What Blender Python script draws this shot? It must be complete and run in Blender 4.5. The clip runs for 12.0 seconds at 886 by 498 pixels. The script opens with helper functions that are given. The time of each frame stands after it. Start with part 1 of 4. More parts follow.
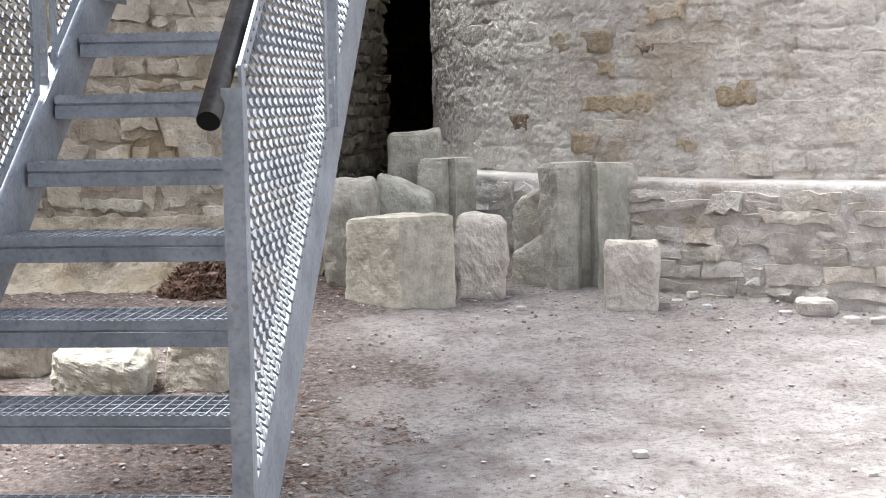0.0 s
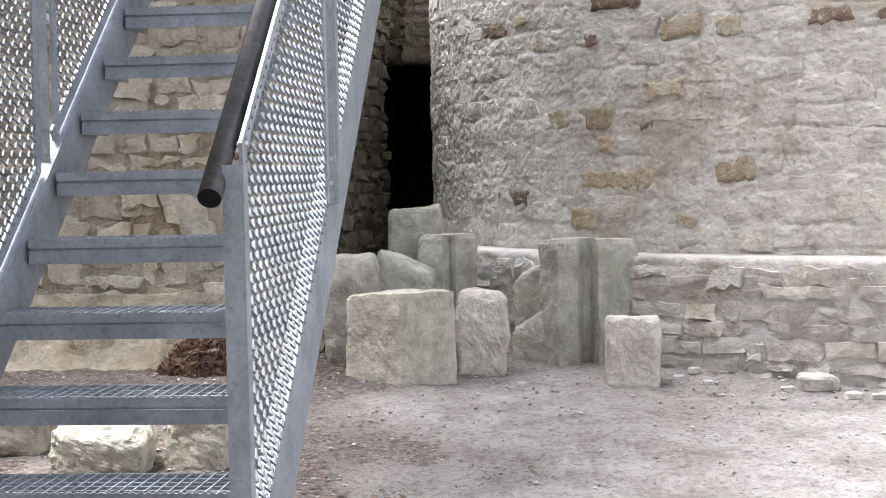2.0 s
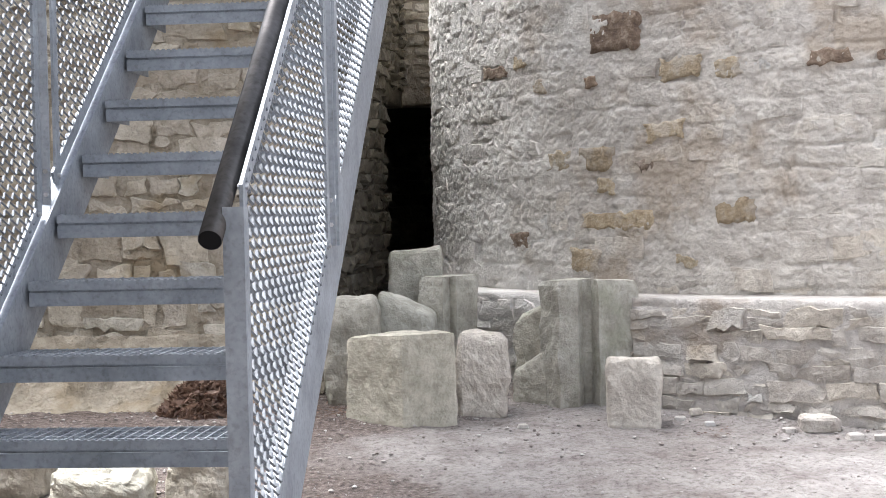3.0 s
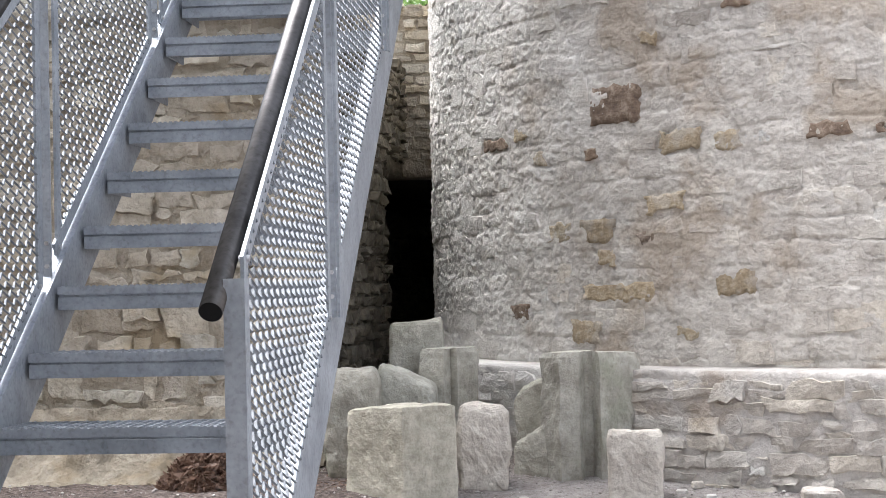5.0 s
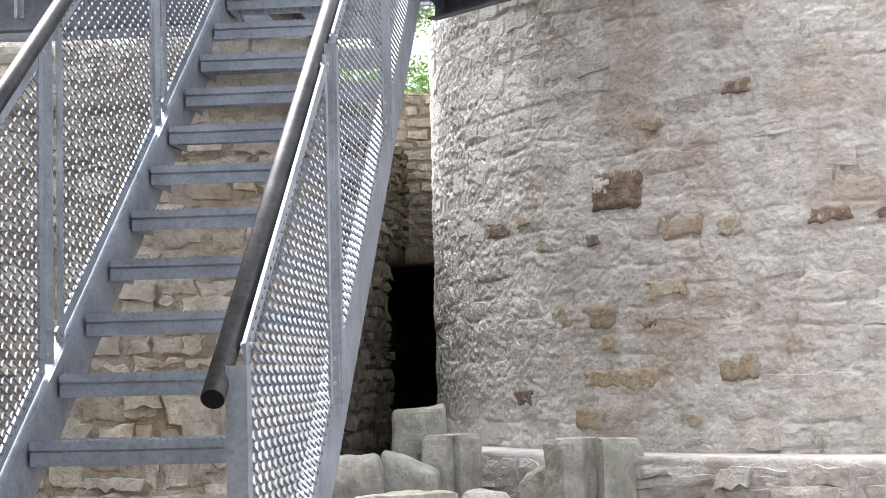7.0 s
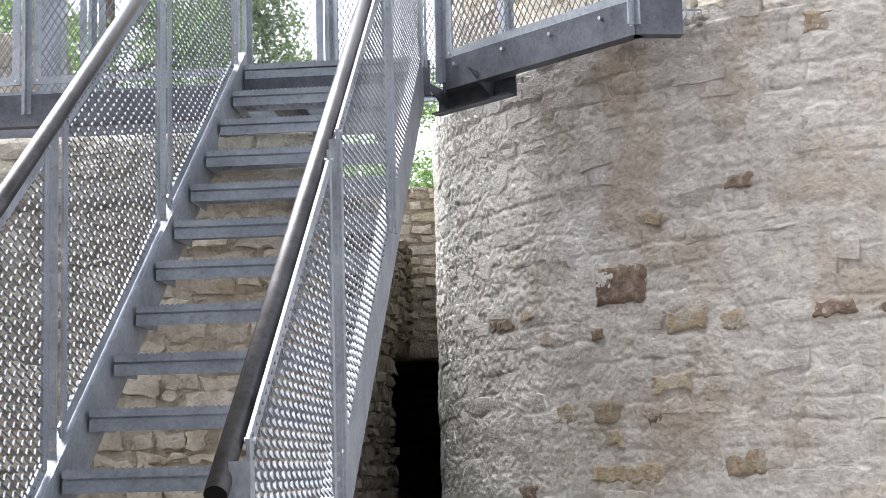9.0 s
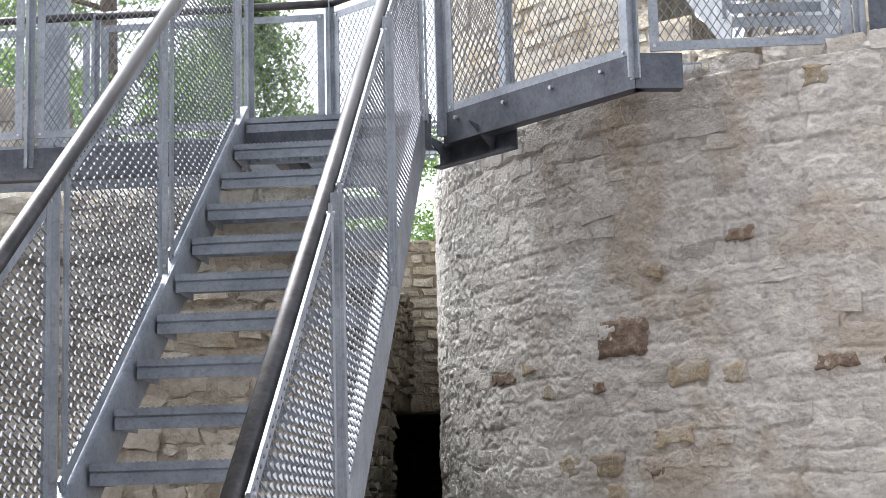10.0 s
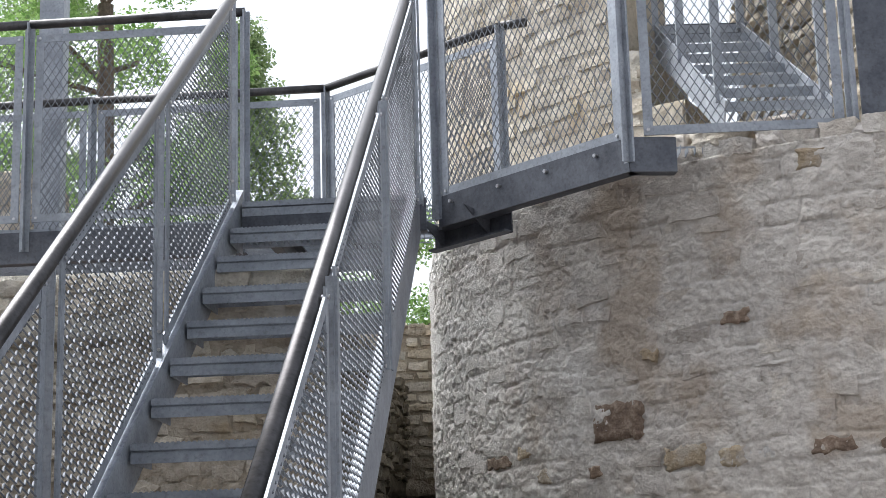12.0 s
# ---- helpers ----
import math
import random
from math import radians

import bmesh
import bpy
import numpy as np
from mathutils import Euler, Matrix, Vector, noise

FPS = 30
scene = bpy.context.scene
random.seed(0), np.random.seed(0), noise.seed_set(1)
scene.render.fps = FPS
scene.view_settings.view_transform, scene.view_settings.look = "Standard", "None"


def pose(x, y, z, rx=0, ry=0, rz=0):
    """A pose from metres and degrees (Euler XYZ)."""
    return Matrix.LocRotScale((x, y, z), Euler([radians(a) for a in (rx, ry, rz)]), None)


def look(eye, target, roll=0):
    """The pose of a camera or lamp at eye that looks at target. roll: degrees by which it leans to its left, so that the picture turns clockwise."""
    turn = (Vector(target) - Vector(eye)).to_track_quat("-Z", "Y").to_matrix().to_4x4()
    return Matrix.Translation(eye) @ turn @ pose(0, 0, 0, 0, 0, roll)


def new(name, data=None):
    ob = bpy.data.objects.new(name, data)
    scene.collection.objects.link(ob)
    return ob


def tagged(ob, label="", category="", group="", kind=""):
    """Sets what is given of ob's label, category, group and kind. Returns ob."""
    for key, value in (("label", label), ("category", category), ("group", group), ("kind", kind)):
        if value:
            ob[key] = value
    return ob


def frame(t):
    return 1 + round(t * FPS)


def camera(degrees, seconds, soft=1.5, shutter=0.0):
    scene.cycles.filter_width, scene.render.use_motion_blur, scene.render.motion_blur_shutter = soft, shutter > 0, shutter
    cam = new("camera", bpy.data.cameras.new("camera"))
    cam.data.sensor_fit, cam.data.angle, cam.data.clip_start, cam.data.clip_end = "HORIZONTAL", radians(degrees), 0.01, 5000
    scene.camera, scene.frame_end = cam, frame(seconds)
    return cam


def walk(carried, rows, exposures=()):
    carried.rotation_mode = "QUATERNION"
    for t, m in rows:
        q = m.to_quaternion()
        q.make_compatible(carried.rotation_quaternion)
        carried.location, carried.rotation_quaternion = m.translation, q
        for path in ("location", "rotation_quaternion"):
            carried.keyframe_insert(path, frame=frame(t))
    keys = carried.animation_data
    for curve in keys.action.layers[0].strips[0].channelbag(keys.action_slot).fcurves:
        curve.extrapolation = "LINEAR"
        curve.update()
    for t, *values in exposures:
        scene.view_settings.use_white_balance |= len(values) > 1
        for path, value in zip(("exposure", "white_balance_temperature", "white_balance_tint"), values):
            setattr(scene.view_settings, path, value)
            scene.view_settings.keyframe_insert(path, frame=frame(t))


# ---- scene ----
cam = camera(30.6, 12.0, soft=0.8)
EYE = 1.5
# seconds, yaw, pitch, roll: the camera stands still and tilts up
ROWS = [
    (0.0, 0.000, -5.295, -1.020),
    (0.5, -0.054, -4.679, -1.093),
    (1.0, -0.041, -4.032, -1.073),
    (1.5, -0.028, -3.332, -1.053),
    (2.0, -0.030, -2.599, -1.150),
    (2.5, -0.035, -1.847, -1.181),
    (3.0, -0.045, -1.131, -1.255),
    (5.0, -0.073, 1.411, -1.245),
    (5.5, -0.076, 2.039, -1.306),
    (6.0, -0.072, 2.818, -1.339),
    (6.5, -0.083, 3.574, -1.377),
    (7.0, -0.056, 4.461, -1.407),
    (9.0, 0.010, 7.807, -1.490),
    (9.5, 0.013, 8.560, -1.551),
    (10.0, 0.010, 9.685, -1.567),
    (10.5, -0.062, 10.644, -1.614),
    (11.0, -0.166, 11.448, -1.622),
    (11.5, -0.206, 12.073, -1.642),
    (12.0, -0.250, 12.628, -1.652),
]
walk(cam, [(t, pose(0, 0, EYE, 90 + pitch, 0, yaw) @ pose(0, 0, 0, 0, 0, roll)) for t, yaw, pitch, roll in ROWS],
     exposures=[(0.0, 1.94, 6320, 11), (6.0, 1.98, 6320, 11), (9.0, 1.8, 6310, 11), (10.0, 1.63, 6300, 11), (10.5, 1.48, 6270, 10), (12.0, 1.11, 6220, 10)])

# ---- light ----
world = bpy.data.worlds.new("overcast_sky")
scene.world = world
world.use_nodes = True
wn, wl = world.node_tree.nodes, world.node_tree.links
sky = wn.new("ShaderNodeTexSky")
sky.sky_type, sky.sun_disc = "NISHITA", False
sky.sun_elevation, sky.sun_rotation = radians(62), radians(300)
sky.air_density, sky.dust_density, sky.ozone_density = 1.0, 2.5, 1.0
cloud = wn.new("ShaderNodeHueSaturation")
cloud.inputs["Saturation"].default_value = 0.25
wl.new(sky.outputs["Color"], cloud.inputs["Color"])
wl.new(cloud.outputs["Color"], wn["Background"].inputs["Color"])
wn["Background"].inputs["Strength"].default_value = 0.13
sun_data = bpy.data.lights.new("sun", "SUN")
sun_data.energy, sun_data.angle, sun_data.color = 3.0, radians(46), (1.0, 0.98, 0.95)
sun = new("sun", sun_data)
sun.matrix_world = look((-4.1, 9.4, 10.2), (0, 7, 1.4))


# ---- materials ----
def material(name, rough=0.8, metal=0.0):
    m = bpy.data.materials.new(name)
    m.use_nodes = True
    b = m.node_tree.nodes["Principled BSDF"]
    b.inputs["Roughness"].default_value, b.inputs["Metallic"].default_value = rough, metal
    return m, m.node_tree.nodes, m.node_tree.links, b


def ramp(nodes, links, source, stops):
    r = nodes.new("ShaderNodeValToRGB")
    while len(r.color_ramp.elements) < len(stops):
        r.color_ramp.elements.new(0.5)
    for el, (at, col) in zip(r.color_ramp.elements, stops):
        el.position, el.color = at, (*col, 1)
    links.new(source, r.inputs["Fac"])
    return r.outputs["Color"]


def noise_of(nodes, links, coord, scale, detail=6.0, rough=0.6, stretch=None):
    if stretch:
        mp = nodes.new("ShaderNodeMapping")
        mp.inputs["Scale"].default_value = stretch
        links.new(coord, mp.inputs["Vector"])
        coord = mp.outputs["Vector"]
    n = nodes.new("ShaderNodeTexNoise")
    n.inputs["Scale"].default_value, n.inputs["Detail"].default_value, n.inputs["Roughness"].default_value = scale, detail, rough
    links.new(coord, n.inputs["Vector"])
    return n.outputs["Fac"]


def mix(nodes, links, fac, a, b, blend="MIX"):
    x = nodes.new("ShaderNodeMix")
    x.data_type, x.blend_type = "RGBA", blend
    for value, key in ((fac, 0), (a, 6), (b, 7)):
        if isinstance(value, (int, float)):
            x.inputs[key].default_value = value
        elif isinstance(value, tuple):
            x.inputs[key].default_value = (*value, 1)
        else:
            links.new(value, x.inputs[key])
    return x.outputs[2]


def bump(nodes, links, bsdf, heights):
    last = None
    for h, strength, dist in heights:
        b = nodes.new("ShaderNodeBump")
        b.inputs["Strength"].default_value, b.inputs["Distance"].default_value = strength, dist
        links.new(h, b.inputs["Height"])
        if last:
            links.new(last, b.inputs["Normal"])
        last = b.outputs["Normal"]
    links.new(last, bsdf.inputs["Normal"])


def stone(name, dark, mid, light, stain, stain_at=0.62, scale=1.0, relief=1.0, vary=0.25, soft_relief=0.7):
    m, n, l, b = material(name, 0.92)
    tc = n.new("ShaderNodeTexCoord").outputs["Object"]
    oi = n.new("ShaderNodeObjectInfo")
    geo = n.new("ShaderNodeNewGeometry")
    big = noise_of(n, l, tc, 2.2 * scale, 5, 0.6)
    fine = noise_of(n, l, tc, 38 * scale, 8, 0.7)
    mid_n = noise_of(n, l, tc, 11 * scale, 6, 0.65)
    col = ramp(n, l, mid_n, [(0.28, dark), (0.5, mid), (0.7, light)])
    patch = ramp(n, l, big, [(stain_at, (0, 0, 0)), (stain_at + 0.1, (0.75, 0.75, 0.75))])
    col = mix(n, l, patch, col, stain)
    grain = ramp(n, l, fine, [(0.28, (0.74, 0.73, 0.72)), (0.5, (1, 1, 1)), (0.8, (1.08, 1.08, 1.07))])
    col = mix(n, l, 0.85, col, grain, "MULTIPLY")
    add = n.new("ShaderNodeMath")
    add.operation = "ADD"
    l.new(oi.outputs["Random"], add.inputs[0])
    l.new(geo.outputs["Random Per Island"], add.inputs[1])
    fr = n.new("ShaderNodeMath")
    fr.operation = "FRACT"
    l.new(add.outputs[0], fr.inputs[0])
    tint = ramp(n, l, fr.outputs[0], [(0.0, (1 - vary, 1 - vary * 1.15, 1 - vary * 1.35)), (0.45, (1, 0.99, 0.97)), (0.8, (1.08, 1.04, 0.96)), (1.0, (0.95, 0.98, 1.0))])
    col = mix(n, l, 1.0, col, tint, "MULTIPLY")
    l.new(col, b.inputs["Base Color"])
    vor = n.new("ShaderNodeTexVoronoi")
    vor.inputs["Scale"].default_value = 55 * scale
    l.new(tc, vor.inputs["Vector"])
    bump(n, l, b, [(mid_n, soft_relief * relief, 0.02), (fine, 0.75 * relief, 0.007), (vor.outputs["Distance"], 0.25 * relief, 0.004)])
    return m


def steel(name, lo, hi, rough, metal, streak=(1, 1, 1)):
    m, n, l, b = material(name, rough, metal)
    tc = n.new("ShaderNodeTexCoord").outputs["Object"]
    vor = n.new("ShaderNodeTexVoronoi")
    vor.inputs["Scale"].default_value = 70
    l.new(tc, vor.inputs["Vector"])
    big = noise_of(n, l, tc, 6, 6, 0.65, streak)
    fine = noise_of(n, l, tc, 60, 5, 0.6)
    c = ramp(n, l, big, [(0.3, lo), (0.68, hi)])
    c = mix(n, l, 0.3, c, ramp(n, l, vor.outputs["Distance"], [(0.1, (0.62, 0.62, 0.62)), (0.7, (0.38, 0.38, 0.38))]), "SOFT_LIGHT")
    dirt = ramp(n, l, fine, [(0.3, (0.6, 0.58, 0.55)), (0.5, (1, 1, 1))])
    c = mix(n, l, 0.6, c, dirt, "MULTIPLY")
    l.new(c, b.inputs["Base Color"])
    rr = n.new("ShaderNodeMapRange")
    rr.inputs["To Min"].default_value, rr.inputs["To Max"].default_value = rough - 0.12, rough + 0.15
    l.new(big, rr.inputs["Value"])
    l.new(rr.outputs["Result"], b.inputs["Roughness"])
    bump(n, l, b, [(big, 0.1, 0.004), (fine, 0.12, 0.001)])
    return m


ZINC = steel("galvanised_steel", (0.24, 0.262, 0.295), (0.42, 0.45, 0.495), 0.58, 0.5)
WIRE = steel("expanded_metal", (0.12, 0.132, 0.152), (0.25, 0.268, 0.295), 0.75, 0.2)
CAP = material("black_plastic_cap", 0.95)[0]
CAP.node_tree.nodes["Principled BSDF"].inputs["Specular IOR Level"].default_value = 0.1
CAP.node_tree.nodes["Principled BSDF"].inputs["Base Color"].default_value = (0.012, 0.012, 0.013, 1)
RAIL = steel("dull_rail_steel", (0.045, 0.043, 0.043), (0.11, 0.106, 0.108), 0.36, 0.8)
DARK = steel("dark_primer_steel", (0.06, 0.065, 0.08), (0.15, 0.16, 0.185), 0.5, 0.5)
BOLT = steel("bright_bolt_steel", (0.5, 0.5, 0.52), (0.7, 0.7, 0.72), 0.35, 0.9)
def lighten_flank(mat):
    """Lightens the tower's ragged flank: whiter lime plus the side light painted into the colour, with a broken edge.
    """
    n, l = mat.node_tree.nodes, mat.node_tree.links
    bsdf = n["Principled BSDF"]
    old = bsdf.inputs["Base Color"].links[0].from_socket
    tc = n.new("ShaderNodeTexCoord").outputs["Object"]
    sep = n.new("ShaderNodeSeparateXYZ")
    l.new(tc, sep.inputs[0])
    blot = noise_of(n, l, tc, 3.0, 6, 0.65)
    mul = n.new("ShaderNodeMath")
    mul.operation, mul.inputs[1].default_value = "MULTIPLY_ADD", -0.55
    l.new(sep.outputs["X"], mul.inputs[0])
    l.new(blot, mul.inputs[2])
    fac = ramp(n, l, mul.outputs[0], [(0.10, (0, 0, 0)), (0.40, (0.95, 0.95, 0.95))])
    l.new(mix(n, l, fac, old, mix(n, l, 0.75, old, (0.82, 0.80, 0.77))), bsdf.inputs["Base Color"])


TOWER = stone("limewashed_rubble", (0.36, 0.33, 0.30), (0.53, 0.50, 0.47), (0.66, 0.635, 0.60), (0.38, 0.315, 0.25), 0.54, 1.0, 1.9, 0.2, 0.4)
MORTAR = stone("lime_mortar", (0.42, 0.39, 0.36), (0.54, 0.51, 0.485), (0.64, 0.61, 0.575), (0.40, 0.335, 0.275), 0.50, 1.0, 2.0, 0.0, 0.3)
lighten_flank(MORTAR)
lighten_flank(TOWER)
OCHRE = stone("bare_ochre_stone", (0.28, 0.22, 0.15), (0.42, 0.345, 0.245), (0.54, 0.48, 0.40), (0.50, 0.46, 0.41), 0.52, 3.0, 1.0, 0.25)
BROWN = stone("bare_brown_stone", (0.12, 0.085, 0.065), (0.22, 0.16, 0.12), (0.42, 0.35, 0.29), (0.5, 0.44, 0.38), 0.62, 2.2, 1.0, 0.15)
SAND = stone("dressed_sandstone", (0.27, 0.257, 0.225), (0.41, 0.40, 0.357), (0.54, 0.53, 0.487), (0.30, 0.315, 0.245), 0.55, 1.1, 1.1, 0.16)
RUBBLE = stone("cream_limestone", (0.40, 0.36, 0.30), (0.56, 0.52, 0.45), (0.70, 0.66, 0.60), (0.47, 0.39, 0.27), 0.55, 1.0, 2.2, 0.3)
# Rubble darkened in its base colour to paint in the passage's shade.
SHADE = stone("shade_dark_rubble", (0.085, 0.08, 0.07), (0.17, 0.155, 0.13), (0.27, 0.25, 0.2), (0.13, 0.12, 0.085), 0.6, 1.0, 1.2, 0.3)
PALE = stone("pale_limestone", (0.37, 0.345, 0.325), (0.52, 0.495, 0.475), (0.65, 0.635, 0.615), (0.42, 0.36, 0.34), 0.58, 1.3, 1.2, 0.1)


def soil():
    m, n, l, b = material("trodden_soil", 0.95)
    tc = n.new("ShaderNodeTexCoord").outputs["Object"]
    big = noise_of(n, l, tc, 0.9, 4, 0.55)
    mid_n = noise_of(n, l, tc, 4.5, 8, 0.7)
    fine = noise_of(n, l, tc, 45, 8, 0.75)
    pale = ramp(n, l, mid_n, [(0.34, (0.24, 0.205, 0.19)), (0.5, (0.385, 0.352, 0.337)), (0.66, (0.53, 0.505, 0.49))])
    litter = ramp(n, l, fine, [(0.35, (0.05, 0.033, 0.027)), (0.52, (0.14, 0.10, 0.085)), (0.65, (0.28, 0.235, 0.21))])
    ad = n.new("ShaderNodeMath")
    ad.operation = "MULTIPLY"
    l.new(big, ad.inputs[0])
    l.new(mid_n, ad.inputs[1])
    # litter gathers under the stairs and along the foot of the walls; under the stairs it also paints in their shade
    sep = n.new("ShaderNodeSeparateXYZ")
    l.new(tc, sep.inputs[0])
    under = n.new("ShaderNodeMapRange")
    under.interpolation_type = "SMOOTHSTEP"
    for key, value in (("From Min", 0.1), ("From Max", -0.7), ("To Min", 0.0), ("To Max", 0.2)):
        under.inputs[key].default_value = value
    l.new(sep.outputs["X"], under.inputs["Value"])
    foot = n.new("ShaderNodeMapRange")
    foot.interpolation_type = "SMOOTHSTEP"
    for key, value in (("From Min", 5.9), ("From Max", 6.5), ("To Min", 0.0), ("To Max", 0.08)):
        foot.inputs[key].default_value = value
    l.new(sep.outputs["Y"], foot.inputs["Value"])
    for extra in (under, foot):
        more = n.new("ShaderNodeMath")
        more.operation = "ADD"
        l.new(ad.outputs[0], more.inputs[0])
        l.new(extra.outputs["Result"], more.inputs[1])
        ad = more
    where = ramp(n, l, ad.outputs[0], [(0.30, (0, 0, 0)), (0.41, (0.85, 0.85, 0.85))])
    c = mix(n, l, where, pale, litter)
    g = ramp(n, l, fine, [(0.34, (0.34, 0.31, 0.29)), (0.48, (0.98, 0.98, 0.98)), (0.68, (1.28, 1.28, 1.28))])
    c = mix(n, l, 0.8, c, g, "MULTIPLY")
    l.new(c, b.inputs["Base Color"])
    bump(n, l, b, [(mid_n, 0.8, 0.04), (fine, 1.0, 0.022)])
    return m


SOIL = soil()


def leaf_material(name, a, c):
    m, n, l, b = material(name, 0.6)
    geo = n.new("ShaderNodeNewGeometry")
    l.new(ramp(n, l, geo.outputs["Random Per Island"], [(0.0, a), (1.0, c)]), b.inputs["Base Color"])
    b.inputs["Transmission Weight"].default_value = 0.0
    tr = n.new("ShaderNodeBsdfTranslucent")
    l.new(ramp(n, l, geo.outputs["Random Per Island"], [(0.0, a), (1.0, c)]), tr.inputs["Color"])
    ms = n.new("ShaderNodeMixShader")
    ms.inputs[0].default_value = 0.4
    l.new(b.outputs[0], ms.inputs[1])
    l.new(tr.outputs[0], ms.inputs[2])
    l.new(ms.outputs[0], n["Material Output"].inputs["Surface"])
    return m


LEAF = leaf_material("green_leaves", (0.14, 0.27, 0.07), (0.38, 0.55, 0.2))
NEEDLE = leaf_material("conifer_needles", (0.14, 0.22, 0.09), (0.36, 0.46, 0.22))
DEAD = leaf_material("dry_leaf_litter", (0.10, 0.055, 0.04), (0.30, 0.2, 0.15))
BARK = stone("bark", (0.08, 0.06, 0.05), (0.14, 0.11, 0.09), (0.22, 0.18, 0.15), (0.1, 0.09, 0.07), 0.6, 2.0, 1.0, 0.1)

def grit_material():
    m, n, l, b = material("soil_grit", 0.95)
    geo = n.new("ShaderNodeNewGeometry")
    l.new(ramp(n, l, geo.outputs["Random Per Island"], [(0.0, (0.24, 0.205, 0.19)), (0.25, (0.34, 0.305, 0.29)), (0.75, (0.44, 0.41, 0.39)), (1.0, (0.62, 0.60, 0.58))]), b.inputs["Base Color"])
    return m


GRIT = grit_material()


# ---- mesh helpers ----
def link_mesh(name, bm, mat, parent=None, label="", smooth=False):
    me = bpy.data.meshes.new(name)
    bmesh.ops.recalc_face_normals(bm, faces=bm.faces)
    bm.to_mesh(me)
    bm.free()
    me.materials.append(mat)
    if smooth:
        me.polygons.foreach_set("use_smooth", [True] * len(me.polygons))
    ob = new(name, me)
    if parent:
        ob.parent = parent
    if label:
        ob["label"] = label
    return ob


def part(name, bm, mat, parent, label="", smooth=False):
    return link_mesh(name, bm, mat, parent, label, smooth)


def raw_mesh(name, verts, faces, mat, parent=None, smooth=False):
    me = bpy.data.meshes.new(name)
    me.from_pydata([tuple(v) for v in verts], [], faces)
    me.materials.append(mat)
    if smooth:
        me.polygons.foreach_set("use_smooth", [True] * len(me.polygons))
    ob = new(name, me)
    if parent:
        ob.parent = parent
    return ob


def empty(name, label, category, group="", kind=""):
    return tagged(new(name), label, category, group, kind)


def bar(bm, p, q, side, a, b):
    """A rectangular bar from p to q: a wide along side, b across it."""
    p, q = Vector(p), Vector(q)
    d = (q - p).normalized()
    s = Vector(side)
    s = (s - d * s.dot(d)).normalized()
    t = d.cross(s)
    vs = [bm.verts.new(o + s * (i * a / 2) + t * (j * b / 2)) for o in (p, q) for i, j in ((-1, -1), (1, -1), (1, 1), (-1, 1))]
    for f in ((0, 1, 2, 3), (7, 6, 5, 4), (0, 4, 5, 1), (1, 5, 6, 2), (2, 6, 7, 3), (3, 7, 4, 0)):
        bm.faces.new([vs[i] for i in f])
    return vs


def tube(bm, pts, r, n=16, wall=0.0):
    """A tube through pts; wall: it is open at the ends, with that wall thickness."""
    pts = [Vector(p) for p in pts]
    rings, inner = [], []
    for i, p in enumerate(pts):
        d = (pts[min(i + 1, len(pts) - 1)] - pts[max(i - 1, 0)]).normalized()
        s = d.cross(Vector((0, 0, 1)))
        s = s.normalized() if s.length > 1e-4 else Vector((1, 0, 0))
        t = s.cross(d)
        for store, rr in ((rings, r), (inner, r - wall)):
            store.append([bm.verts.new(p + (s * math.cos(2 * math.pi * k / n) + t * math.sin(2 * math.pi * k / n)) * rr) for k in range(n)])
    for i in range(len(pts) - 1):
        for k in range(n):
            j = (k + 1) % n
            bm.faces.new((rings[i][k], rings[i][j], rings[i + 1][j], rings[i + 1][k]))
            if wall:
                bm.faces.new((inner[i][j], inner[i][k], inner[i + 1][k], inner[i + 1][j]))
    for e in (0, -1):
        if wall:
            for k in range(n):
                j = (k + 1) % n
                bm.faces.new((rings[e][k], rings[e][j], inner[e][j], inner[e][k]))
        else:
            bm.faces.new(rings[e])
    if not wall:
        for ring in inner:
            for v in ring:
                bm.verts.remove(v)


def prism(bm, pts, offset):
    """A flat polygon pushed along offset."""
    offset = Vector(offset)
    lo = [bm.verts.new(Vector(p)) for p in pts]
    hi = [bm.verts.new(Vector(p) + offset) for p in pts]
    bm.faces.new(lo)
    bm.faces.new(hi[::-1])
    for i in range(len(pts)):
        j = (i + 1) % len(pts)
        bm.faces.new((lo[i], lo[j], hi[j], hi[i]))


def bevel(bm, w, seg=1):
    bmesh.ops.bevel(bm, geom=bm.edges[:], offset=w, segments=seg, affect="EDGES", profile=0.5)


def fract(p, scale, octaves=4):
    return noise.fractal(Vector(p) * scale, 1.0, 2.0, octaves)


def ground_z(x, y):
    return 0.108 * max(min(y, 9.0), -4.0)


